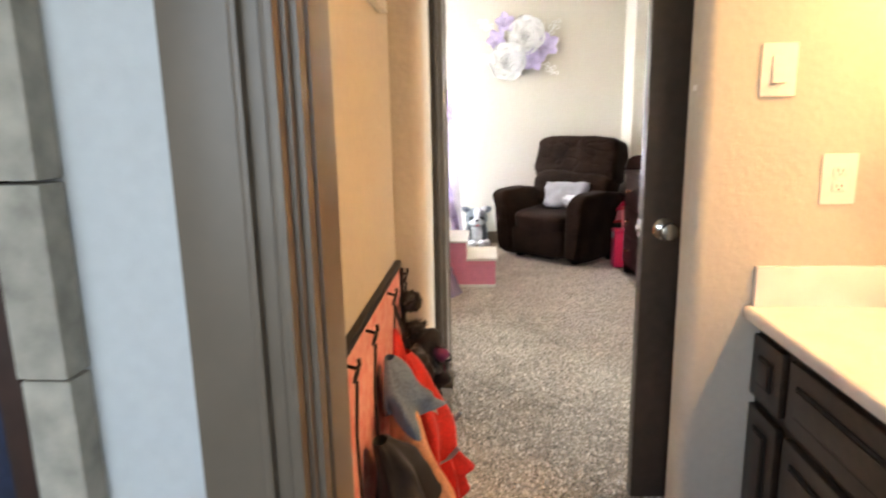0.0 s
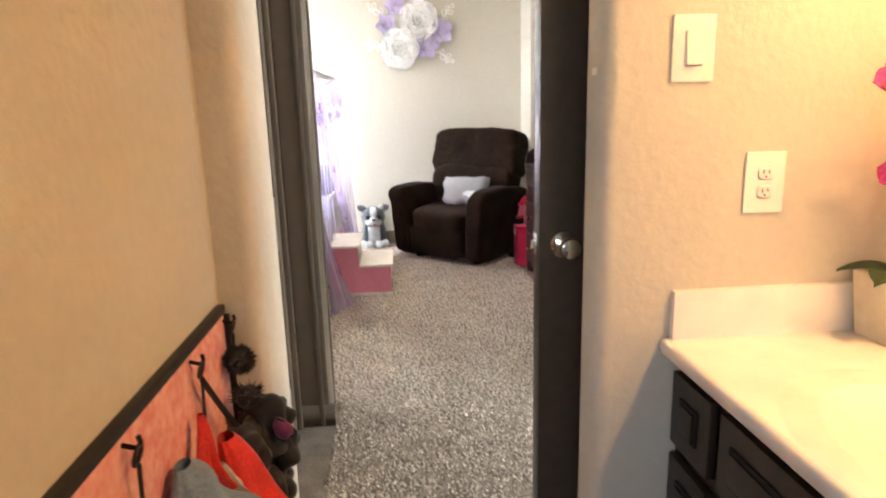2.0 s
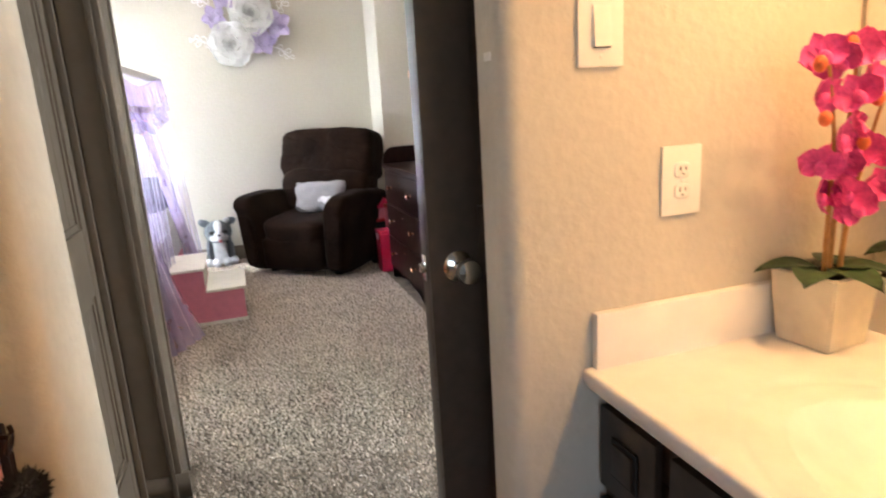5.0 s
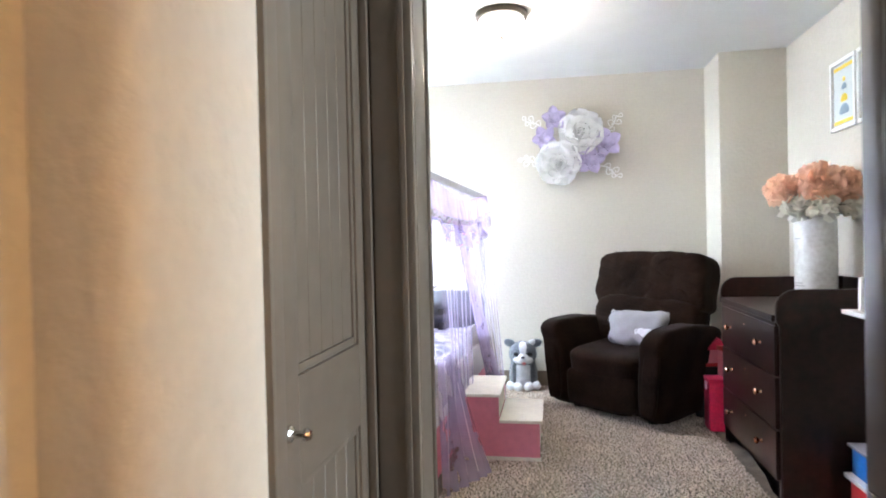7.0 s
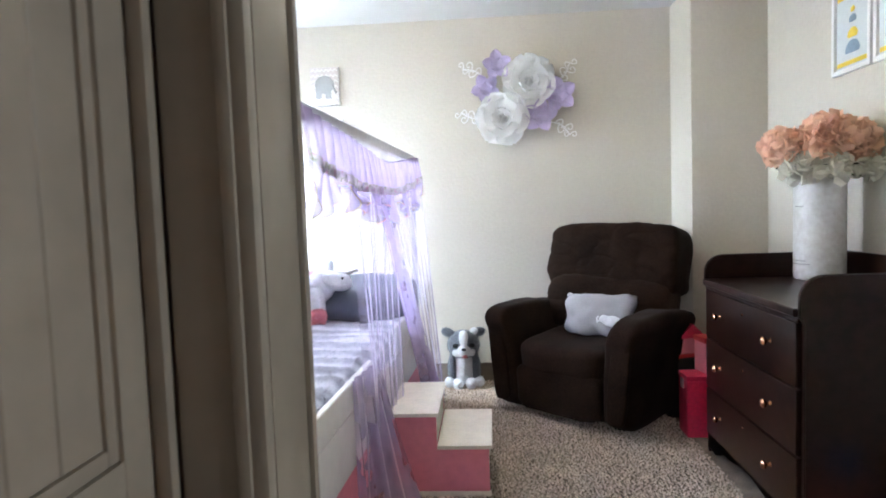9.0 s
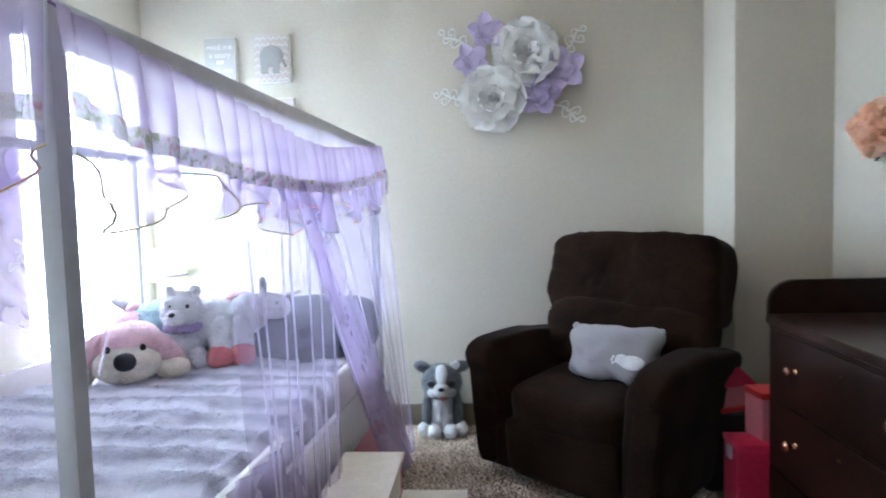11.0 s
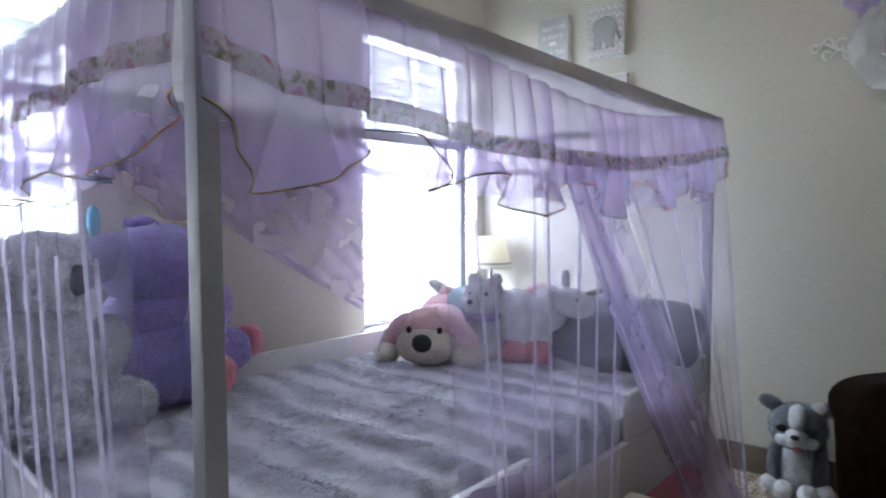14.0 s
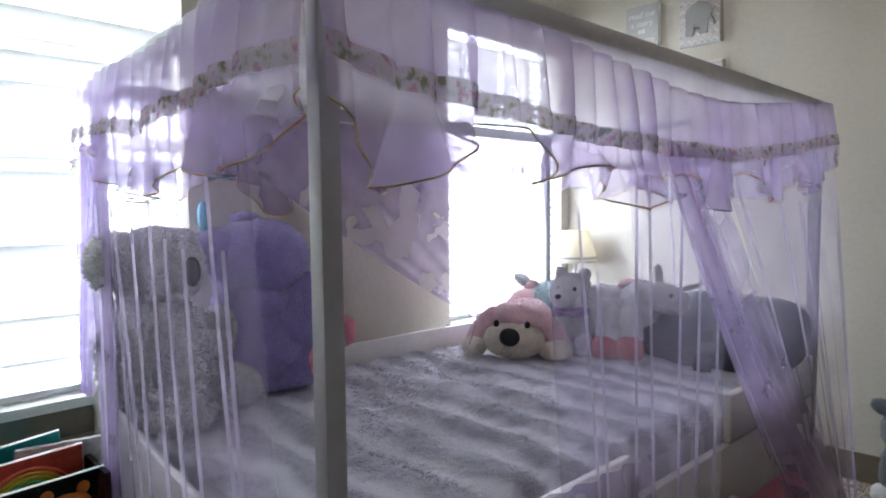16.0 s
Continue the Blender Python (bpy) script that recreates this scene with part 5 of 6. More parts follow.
# ---- ceiling lamp ----
cl = thing("ceiling_lamp", pose(-0.185, 4.72, H), "flush ceiling lamp with frosted bowl and bronze rim, lit", "ceiling lamp")
part("pan", lathe([(0, 0.0), (0.15, 0.0), (0.152, -0.012), (0.146, -0.034), (0.125, -0.04), (0, -0.04)][::-1], 40), material("dark_brushed_nickel", (0.10, 0.085, 0.07), 0.35, metal=0.8, bump=0.02), cl)
part("glass_bowl", lathe([(0.128, -0.041), (0.125, -0.06), (0.11, -0.09), (0.08, -0.115), (0.04, -0.128), (0.012, -0.131)], 40), glow("lit_frosted_glass", (1.0, 0.93, 0.80), 5.0), cl, "glowing frosted glass bowl")
part("finial", lathe([(0, -0.131), (0.011, -0.131), (0.012, -0.139), (0.006, -0.147), (0, -0.149)][::-1], 14), BRONZE, cl)
cl.children[1].visible_shadow = False

# ---- bedside lamp on its table ----
nt = thing("nightstand", pose(-1.70, 6.14, 0), "small white bedside table behind the bed head", "nightstand")
part("tabletop", box(-0.14, 0.14, -0.11, 0.11, 0.58, 0.60, 0.004), WHITE, nt)
for sx in (-1, 1):
    for sy in (-1, 1):
        part("leg", box(sx * 0.12 - 0.014, sx * 0.12 + 0.014, sy * 0.09 - 0.014, sy * 0.09 + 0.014, 0, 0.579, 0.003), WHITE, nt)
tl = thing("table_lamp", pose(-1.72, 6.13, 0.601), "white table lamp with cream shade and grey band, unlit", "table lamp")
part("stand", lathe([(0, 0), (0.06, 0), (0.06, 0.012), (0.02, 0.03), (0.012, 0.09), (0.02, 0.14), (0.010, 0.19), (0.012, 0.25), (0.008, 0.30), (0, 0.30)], 24), WHITE, tl)
SHADE = thin("cream_lamp_shade", (0.90, 0.84, 0.68), 0.6, 0.8)
shade = part("shade", lathe([(0.125, 0.285), (0.075, 0.46)], 36), SHADE, tl, "cream fabric cone shade")
part("shade_band", lathe([(0.1225, 0.305), (0.1195, 0.317)], 36), GREYCLOTH, shade, "grey trim band")

# ---- red and pink boxes between recliner and dresser ----
REDP = material("red_plastic", (0.60, 0.03, 0.035), 0.35, vary=0.1, bump=0.03)
bx = thing("toy_case", pose(1.10, 5.19, 0), "hot pink plastic toy case standing on the carpet", "toy case")
part("case_body", box(-0.085, 0.085, -0.07, 0.07, 0.0, 0.30, 0.016, 3), HOTPINK, bx)
part("case_lid", box(-0.088, 0.088, -0.073, 0.073, 0.30, 0.325, 0.008), HOTPINK, bx)
part("clasp", box(-0.093, -0.085, -0.02, 0.02, 0.25, 0.30, 0.003), WHITE, bx)
b2 = thing("toy_box", pose(1.17, 5.22, 0.326, 0, 0, 8), "white and red cardboard toy box on the pink case", "toy box")
part("carton", box(-0.06, 0.075, -0.06, 0.06, 0.0, 0.16, 0.004), PINK, b2)
part("carton_lid", box(-0.064, 0.079, -0.064, 0.064, 0.16, 0.185, 0.004), REDP, b2)
b3 = thing("storage_crate", pose(1.16, 5.55, 0, 0, 0, -6), "dark storage crate beside the recliner", "crate")
part("crate_body", box(-0.14, 0.14, -0.13, 0.13, 0, 0.34, 0.012), DARK, b3)
b4 = thing("toy_doll_house", pose(1.13, 5.53, 0.341, 0, 0, 18), "pink and white toy house on the crate", "toy house")
part("house_base", box(-0.09, 0.09, -0.08, 0.08, 0, 0.02, 0.004), REDP, b4)
part("house_walls", box(-0.075, 0.075, -0.065, 0.065, 0.02, 0.11, 0.004), PINK, b4)
part("house_roof", profile_strip([(-0.09, -0.08), (0.09, -0.08), (0.0, 0.0)], -0.08, 0.08), HOTPINK, b4, m=pose(0, 0, 0.19, 90, 0, 0))
bd = thing("storage_bin", pose(-0.42, 5.30, 0, 0, 0, 10), "coral storage bin behind the canopy drape", "storage bin")
part("bin_body", lathe([(0, 0), (0.085, 0), (0.10, 0.16), (0.103, 0.165), (0.096, 0.165), (0.085, 0.02), (0, 0.02)], 24), FUR["coral"], bd)

# ---- open shelf by the dresser ----
sh = thing("open_shelf", pose(0, 0, 0), "white open shelf with toys beside the dresser", "shelf")
SX0, SX1, SY0, SY1 = 1.285, 1.71, 3.30, 3.985
for z in (0.19, 0.885):
    part("shelf_board", box(SX0, SX1, SY0, SY1, z - 0.018, z, 0.003), WHITE, sh)
for x, y in ((1.60, SY0 + 0.02), (1.69, SY0 + 0.02), (1.60, SY1 - 0.03), (1.69, SY1 - 0.03)):
    part("post", box(x - 0.012, x + 0.012, y - 0.012, y + 0.012, 0, 0.866, 0.002), WHITE, sh)
BLUEP = material("blue_toy_plastic", (0.03, 0.18, 0.55), 0.35, bump=0.02)
t1 = thing("toy_bin", pose(1.40, 3.86, 0.191), "blue plastic toy bin on the lower shelf", "toy bin")
part("bin_body", box(-0.09, 0.12, -0.11, 0.11, 0, 0.115, 0.012), BLUEP, t1)
part("bin_lid", box(-0.105, 0.125, -0.118, 0.118, 0.116, 0.128, 0.004), GREYCLOTH, t1)
t2 = thing("fabric_bin", pose(1.43, 3.78, 0.0), "dark red fabric bin under the shelf", "fabric bin")
part("bin_body", box(-0.13, 0.13, -0.18, 0.18, 0.001, 0.165, 0.012), REDP, t2)
t3 = thing("photo_frame", pose(1.36, 3.88, 0.886), "white photo frame standing on the shelf top", "photo frame")
part("frame_back", box(-0.05, 0.05, -0.012, 0.012, 0, 0.14, 0.003), WHITE, t3)
part("picture", box(-0.04, 0.04, -0.0145, -0.0125, 0.012, 0.128), GREYPRINT, t3, smooth=False)

# ---- book rack under the near window ----
rk = thing("book_rack", pose(-1.62, 3.40, 0.06, 0, 0, 0), "dark sling book rack below the window", "book rack")
part("side_frame", box(-0.15, 0.15, -0.285, -0.27, 0, 0.50, 0.005), ESPRESSO, rk)
part("side_frame", box(-0.15, 0.15, 0.235, 0.25, 0, 0.47, 0.005), ESPRESSO, rk)
for x, z in ((-0.13, 0.38), (-0.04, 0.28), (0.06, 0.18)):
    part("sling", sheet(lambda u, v, x=x, z=z: Vector((x + 0.09 * v, -0.268 + 0.49 * u, z - 0.13 * math.sin(math.pi * v))), 6, 10), DARK, rk)
COVERS = {"teal": (0.02, 0.35, 0.36), "black": (0.012, 0.012, 0.014), "rainbow": (0.65, 0.10, 0.06), "green": (0.10, 0.16, 0.07), "white": (0.7, 0.7, 0.72)}
COVM = {k: material(k + "_book_cover", c, 0.3, vary=0.15, bump=0.02) for k, c in COVERS.items()}
FOXO = material("orange_print", (0.70, 0.20, 0.04), 0.4, bump=0)


def book(x, y, z, w, h, col, label, rx=0.0):
    b = thing("book", pose(x, y, z, rx, 14, 0), label, "book", "picture books")
    part("cover", box(-0.006, 0.006, -w / 2, w / 2, 0, h, 0.002, 1), COVM[col], b)
    part("page_block", box(-0.0045, 0.0045, -w / 2 + 0.004, w / 2 + 0.0005, 0.003, h + 0.0005), WHITE, b, smooth=False)
    return b


book(-1.72, 3.49, 0.320, 0.24, 0.29, "teal", "teal picture book in the rack", 6)
book(-1.70, 3.56, 0.320, 0.20, 0.27, "white", "white dotted picture book in the rack", -4)
rb = book(-1.67, 3.51, 0.310, 0.25, 0.27, "rainbow", "red picture book with a rainbow cover", 3)
for k, c in enumerate(((0.75, 0.12, 0.05), (0.80, 0.45, 0.04), (0.70, 0.65, 0.05), (0.12, 0.45, 0.10))):
    mm = material("rainbow_stripe", c, 0.4, bump=0)
    part("rainbow_arc", tube([(0.0075, -0.11 * math.cos(a) * (1 - k * 0.09), 0.10 + 0.14 * math.sin(a) * (1 - k * 0.09)) for a in [math.pi * j / 16 for j in range(17)]], 0.006, 6), mm, rb)
fb = book(-1.60, 3.53, 0.235, 0.26, 0.30, "black", "black picture book with an orange fox shape", 2)
part("fox_shape", blob((0.0075, 0.04, 0.22), (0.002, 0.06, 0.035), sub=2), FOXO, fb)
for dy in (-0.04, 0.04):
    part("fox_ear", blob((0.0075, 0.04 + dy, 0.26), (0.002, 0.016, 0.02), sub=2), FOXO, fb)
part("title_bar", box(0.0062, 0.0075, -0.11, -0.03, 0.255, 0.27), GREYCLOTH, fb, smooth=False)
gb = book(-1.51, 3.55, 0.150, 0.22, 0.30, "green", "dark green picture book at the front of the rack", 4)
part("cover_shape", blob((0.0075, 0.04, 0.20), (0.002, 0.05, 0.05), sub=2), LEAFG, gb)
part("title_bar", box(0.0062, 0.0075, -0.08, 0.05, 0.10, 0.13), WHITE, gb, smooth=False)

# ---- vanity ----
VY0, VY1, VXF, VXB, VT = 0.622, 1.536, 0.615, 1.246, 0.75
van = thing("vanity_cabinet", pose(0, 0, 0), "dark stained vanity cabinet with raised panel fronts", "vanity cabinet")
part("carcass", box(VXF + 0.05, VXB - 0.005, VY0, VY1, 0.09, 0.60, 0.003), VANITYWOOD, van)
part("front_rail", box(VXF + 0.05, VXF + 0.07, VY0, VY1, 0.601, VT - 0.037, 0.002), VANITYWOOD, van)
part("toe_kick", box(VXF + 0.11, VXB - 0.005, VY0, VY1, 0.0, 0.089), DARK, van, smooth=False)


def front(name, y0, y1, z0, z1):
    d = part(name, box(VXF + 0.031, VXF + 0.049, y0, y1, z0, z1, 0.005), VANITYWOOD, van)
    w = 0.045
    # near-black border puts the shade of the groove round the panel into colour
    part("panel_lip", box(VXF + 0.026, VXF + 0.0305, y0 + w, y1 - w, z0 + w, z1 - w, 0.002), DARK, d)
    part("raised_panel", box(VXF + 0.020, VXF + 0.0285, y0 + w + 0.008, y1 - w - 0.008, z0 + w + 0.008, z1 - w - 0.008, 0.004), VANITYWOOD, d)


front("drawer_front", 1.362, 1.527, 0.505, 0.675)
front("false_front", 0.812, 1.325, 0.505, 0.675)
front("drawer_front", 0.632, 0.775, 0.505, 0.675)
front("cabinet_door", 1.362, 1.527, 0.11, 0.475)
front("cabinet_door", 1.075, 1.325, 0.11, 0.475)
front("cabinet_door", 0.812, 1.062, 0.11, 0.475)
front("cabinet_door", 0.632, 0.775, 0.11, 0.475)

ctr = thing("vanity_countertop", pose(0, 0, 0), "cream cultured marble vanity top with integral oval sink", "countertop")
SCX, SCY, SRX, SRY = 0.870, 1.0, 0.175, 0.25


def counter_at(u, v):
    x, y = VXF + 0.012 + u * (VXB - VXF - 0.012), VY0 + v * (VY1 - VY0)
    r = math.hypot((x - SCX) / SRX, (y - SCY) / SRY)
    z = VT
    if r < 1.06:
        k = min(1, max(0, (1.06 - r) / 1.06))
        z -= 0.105 * (1 - (1 - k) ** 2.2) * (1 if k > 0.03 else k / 0.03)
    ring = math.hypot((x - SCX) / (SRX + 0.07), (y - SCY) / (SRY + 0.085))
    z -= 0.0035 * math.exp(-((ring - 1) / 0.035) ** 2)
    return Vector((x, y, z))


part("basin_top", sheet(counter_at, 90, 120), COUNTER, ctr)
lip = [(VXF + 0.012, VT)] + [(VXF + 0.012 - 0.012 * math.sin(a), VT - 0.012 + 0.012 * math.cos(a)) for a in [math.pi / 2 * k / 5 for k in range(1, 6)]] + [(VXF, VT - 0.022), (VXF + 0.004, VT - 0.028), (VXF + 0.006, VT - 0.036), (VXF + 0.05, VT - 0.036)]
part("front_lip", sheet(lambda u, v: Vector((lip[round(u * (len(lip) - 1))][0], VY0 + v * (VY1 - VY0), lip[round(u * (len(lip) - 1))][1])), len(lip) - 1, 2), COUNTER, ctr)
part("end_splash", box(VXF + 0.02, VXB, VY1 - 0.017, VY1 + 0.002, VT - 0.002, 0.86, 0.005), COUNTER, ctr)
part("back_splash", box(VXB - 0.019, VXB + 0.002, VY0, VY1 - 0.018, VT - 0.002, 0.86, 0.005), COUNTER, ctr)
drain = thing("sink_drain", pose(SCX + 0.012, SCY + 0.01, VT - 0.105), "dark bronze pop-up sink drain", "drain")
part("flange", lathe([(0.014, 0.0), (0.031, 0.0), (0.033, 0.003), (0.028, 0.006), (0.016, 0.004)], 26), BRONZE, drain)
part("stopper", lathe([(0, 0.0), (0.021, 0.0), (0.022, 0.007), (0.012, 0.011), (0, 0.012)], 24), BRONZE, drain)

fa = thing("faucet", pose(1.095, 1.04, VT - 0.002), "oil-rubbed bronze two-handle faucet on the sink deck", "faucet")
part("base_plate", blob((0, 0, 0.012), (0.028, 0.085, 0.014), e=0.5, sub=4), BRONZE, fa)
arc = [(0, 0, 0.015)] + [(-0.055 + 0.055 * math.cos(a), 0, 0.085 + 0.05 * math.sin(a)) for a in [math.pi * k / 14 for k in range(15)]] + [(-0.112, 0, 0.055)]
part("spout", tube(arc, 0.015, 12, taper=[1.35] + [1.1 - 0.02 * k for k in range(15)] + [0.8]), BRONZE, fa)
for s in (-1, 1):
    h = part("handle_body", lathe([(0, 0.01), (0.024, 0.012), (0.020, 0.03), (0.012, 0.045), (0.015, 0.058), (0.010, 0.068), (0, 0.07)], 20, pose(0, s * 0.062, 0)), BRONZE, fa)
    part("lever", tube([(0, s * 0.062, 0.066), (0.004, s * 0.085, 0.076), (0.008, s * 0.118, 0.083)], 0.007, 8, taper=[0.8, 0.9, 1.3]), BRONZE, h)
part("lift_rod", lathe([(0, 0), (0.003, 0), (0.003, 0.09), (0.007, 0.094), (0.007, 0.102), (0, 0.104)], 12, pose(0.024, 0, 0.01)), BRONZE, fa)

mi = thing("vanity_mirror", pose(0, 0, 0), "frameless wall mirror above the vanity backsplash", "mirror")
part("mirror_glass", box(1.243, 1.2485, 0.64, 1.525, 0.872, 1.86, 0.0015), MIRROR, mi, smooth=False)
part("edge_channel", box(1.240, 1.249, 0.64, 1.525, 0.863, 0.872, 0.001), BRONZE, mi)

# unseen fixture added for the warm lamps; bar, shades and glowing discs are assumed
vl = thing("vanity_light", pose(1.249, 1.00, 1.98), "assumed three-shade vanity light bar above the mirror, out of view, lit", "wall lamp")
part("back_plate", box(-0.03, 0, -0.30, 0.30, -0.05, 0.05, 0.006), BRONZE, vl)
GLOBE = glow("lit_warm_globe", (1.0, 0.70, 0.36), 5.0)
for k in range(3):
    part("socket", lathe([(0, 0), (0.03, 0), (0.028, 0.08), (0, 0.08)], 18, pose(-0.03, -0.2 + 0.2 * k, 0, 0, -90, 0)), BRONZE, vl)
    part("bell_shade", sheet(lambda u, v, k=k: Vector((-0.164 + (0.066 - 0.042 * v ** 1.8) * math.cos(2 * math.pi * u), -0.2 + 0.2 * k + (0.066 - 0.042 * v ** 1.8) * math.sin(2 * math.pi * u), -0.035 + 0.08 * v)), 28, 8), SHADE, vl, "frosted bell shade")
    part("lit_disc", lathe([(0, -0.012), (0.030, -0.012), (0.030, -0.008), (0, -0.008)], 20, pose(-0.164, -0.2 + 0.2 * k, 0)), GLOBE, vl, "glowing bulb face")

pot = thing("orchid_plant", pose(1.10, 1.45, VT - 0.001, 0, 0, 6), "artificial magenta orchid in a cream ceramic cube pot on the vanity", "potted plant")
CREAMPOT = material("cream_glazed_pot", (0.72, 0.66, 0.54), 0.35, vary=0.06, scale=12, grain=30, bump=0.08)
pm = bmesh.new()
a0, a1, hh = 0.056, 0.068, 0.15
rings = [[pm.verts.new((sx * a, sy * a, z)) for sx, sy in ((-1, -1), (1, -1), (1, 1), (-1, 1))] for a, z in ((a0, 0.0), (a1, hh), (a1 - 0.008, hh), (a0 - 0.004, 0.10))]
pm.faces.new(rings[0][::-1])
for r0, r1 in zip(rings, rings[1:]):
    for k in range(4):
        pm.faces.new((r0[k], r0[(k + 1) % 4], r1[(k + 1) % 4], r1[k]))
pm.faces.new(rings[-1])
bmesh.ops.bevel(pm, geom=pm.edges[:], offset=0.004, segments=2, affect="EDGES")
part("cube_pot", pm, CREAMPOT, pot)
part("moss", blob((0, 0, 0.125), (0.055, 0.055, 0.015), e=0.6, rough=0.01, freq=60, sub=4), DARK, pot)
MAGENTA = material("magenta_silk_petal", (0.78, 0.10, 0.38), 0.6, vary=0.25, scale=40, grain=120, bump=0.1, tint=(0.52, 0.03, 0.20))
CANE = material("bamboo_stake", (0.50, 0.25, 0.08), 0.5, vary=0.15, bump=0.1)
BUDO = material("orange_bud", (0.80, 0.16, 0.05), 0.5, bump=0)
for k, (a, l) in enumerate(((200, 0.095), (255, 0.10), (310, 0.095), (20, 0.09), (140, 0.09))):
    part("strap_leaf", leaf_mesh(l, 0.078, 0.62), LEAFG, pot, m=pose(0.02 * math.cos(radians(a)), 0.02 * math.sin(radians(a)), 0.145, 28, 0, a - 90))
spines = []
for k, (x, y, lean, hgt) in enumerate(((-0.018, -0.01, -0.085, 0.41), (0.012, 0.0, -0.04, 0.44), (0.02, -0.015, 0.01, 0.35))):
    pts = [Vector((x + lean * (j / 14) ** 2 - (0.10 if k == 0 else 0.04) * max(0, j / 14 - 0.7) ** 1.2, y - 0.05 * (j / 14) ** 2, 0.12 + hgt * j / 14)) for j in range(15)]
    spines.append(pts)
    part("flower_stem", tube(pts, 0.0045, 7, taper=[1.3 - 0.05 * j for j in range(15)]), CANE, pot)


def orchid_bloom():
    b2 = bmesh.new()
    for a, l, w, tilt in ((90, 0.040, 0.030, 12), (215, 0.038, 0.028, 14), (325, 0.038, 0.028, 14), (10, 0.041, 0.048, 6), (170, 0.041, 0.048, 6)):
        bb = leaf_mesh(l, w, -0.2, n=5)
        bb.transform(pose(0, 0, 0, tilt, 0, 0))
        bb.transform(pose(0, 0, 0, 0, 0, a - 90))
        joined(b2, bb)
    blob((0, -0.006, 0.010), (0.010, 0.014, 0.010), sub=2, bm=b2)
    return b2


src = None
for pts in spines:
    for j in range(6, 15):
        for s in (-1, 1):
            if j % 2 or random.random() < 0.1:
                continue
            p = pts[j] + Vector((s * random.uniform(0.018, 0.034), random.uniform(-0.03, 0.012), random.uniform(-0.012, 0.012)))
            m = Matrix.Translation(p) @ pose(0, 0, 0, random.uniform(65, 115), 0, random.uniform(-70, 40)) @ pose(0, 0, 0, 0, 0, random.uniform(-40, 40))
            if src is None:
                src = part("bloom", orchid_bloom(), MAGENTA, pot, m=m)
            else:
                again("bloom", src, pot, m)
    for j in (11, 14):
        part("bud", blob(pts[j] + Vector((-0.05, -0.02, 0.0)), (0.011, 0.011, 0.014), sub=2), BUDO, pot)


# switch and outlet plates
def wall_plate(name, x, z, kind, label):
    p = thing(name, pose(x, 1.5395, z), label, name.split("_")[-1])
    part("plate", box(-0.044, 0.044, -0.006, 0, -0.065, 0.065, 0.003), PLATE, p)
    if kind == "rocker":
        part("bezel", box(-0.0185, 0.0185, -0.0075, -0.006, -0.0355, 0.0355, 0.001), PLATE, p)
        r = box(-0.0165, 0.0165, -0.006, 0.0, -0.033, 0.033, 0.0015)
        part("rocker", r, PLATE, p, m=pose(0, -0.0055, 0, -5))
        part("rocker_shade_line", box(-0.0165, 0.0165, -0.0085, -0.007, -0.034, -0.0325), DARK, p, smooth=False)
    else:
        for dz in (-0.0195, 0.0195):
            f = part("socket_face", blob((0, -0.006, dz), (0.0175, 0.003, 0.0145), e=0.5, sub=3), PLATE, p)
            for dx, hh in ((-0.006, 0.0045), (0.006, 0.0035)):
                part("slot", box(dx - 0.0011, dx + 0.0011, -0.0095, -0.0085, dz - hh + 0.003, dz + hh + 0.003), DARK, f, smooth=False)
            part("ground_hole", lathe([(0, 0), (0.0022, 0), (0.0022, 0.001), (0, 0.001)], 10, pose(0, -0.0085, dz - 0.007, 90, 0, 0)), DARK, f)
    for dz in ((-0.048, 0.048) if kind == "rocker" else (0.0,)):
        part("screw", lathe([(0, 0), (0.003, 0), (0.0025, 0.0012), (0, 0.0015)], 12, pose(0, -0.006, dz, 90, 0, 0)), PLATE, p)


wall_plate("light_switch", 0.653, 1.363, "rocker", "ivory rocker light switch on the textured wall")
wall_plate("power_outlet", 0.826, 1.088, "duplex", "ivory duplex power outlet above the vanity")
sc = thing("wall_sticker", pose(0.4695, 1.578, 1.325, 0, 0, 0), "small white sticker on the bullnosed wall end", "sticker")
part("sticker", box(-0.0012, 0.0005, 0.0, 0.028, -0.006, 0.008), PLATE, sc, smooth=False)

# ---- dress-up rack on the vanity side wall ----
RX = -0.3295
FLORAL = material("pink_floral_fabric", (0.80, 0.46, 0.42), 0.85, vary=0.12, scale=26, grain=60, bump=0.1, tint=(0.72, 0.22, 0.20))
BLACKT = material("black_painted_trim", (0.015, 0.012, 0.012), 0.5, vary=0.2, bump=0.05)
rack = thing("dress_up_rack", pose(RX, 0.80, 0.30), "pink floral board with black trim and hooks on the wall", "wall rack")
part("fabric_board", box(0, 0.012, 0.0, 0.72, 0.0, 0.56, 0.002), FLORAL, rack)
part("trim", box(0, 0.016, -0.012, 0.726, 0.563, 0.582, 0.004), BLACKT, rack)
part("trim", box(0, 0.022, 0.72, 0.735, 0.0, 0.559, 0.004), BLACKT, rack)
part("trim", box(0, 0.022, -0.015, 0.0, 0.0, 0.559, 0.004), BLACKT, rack)
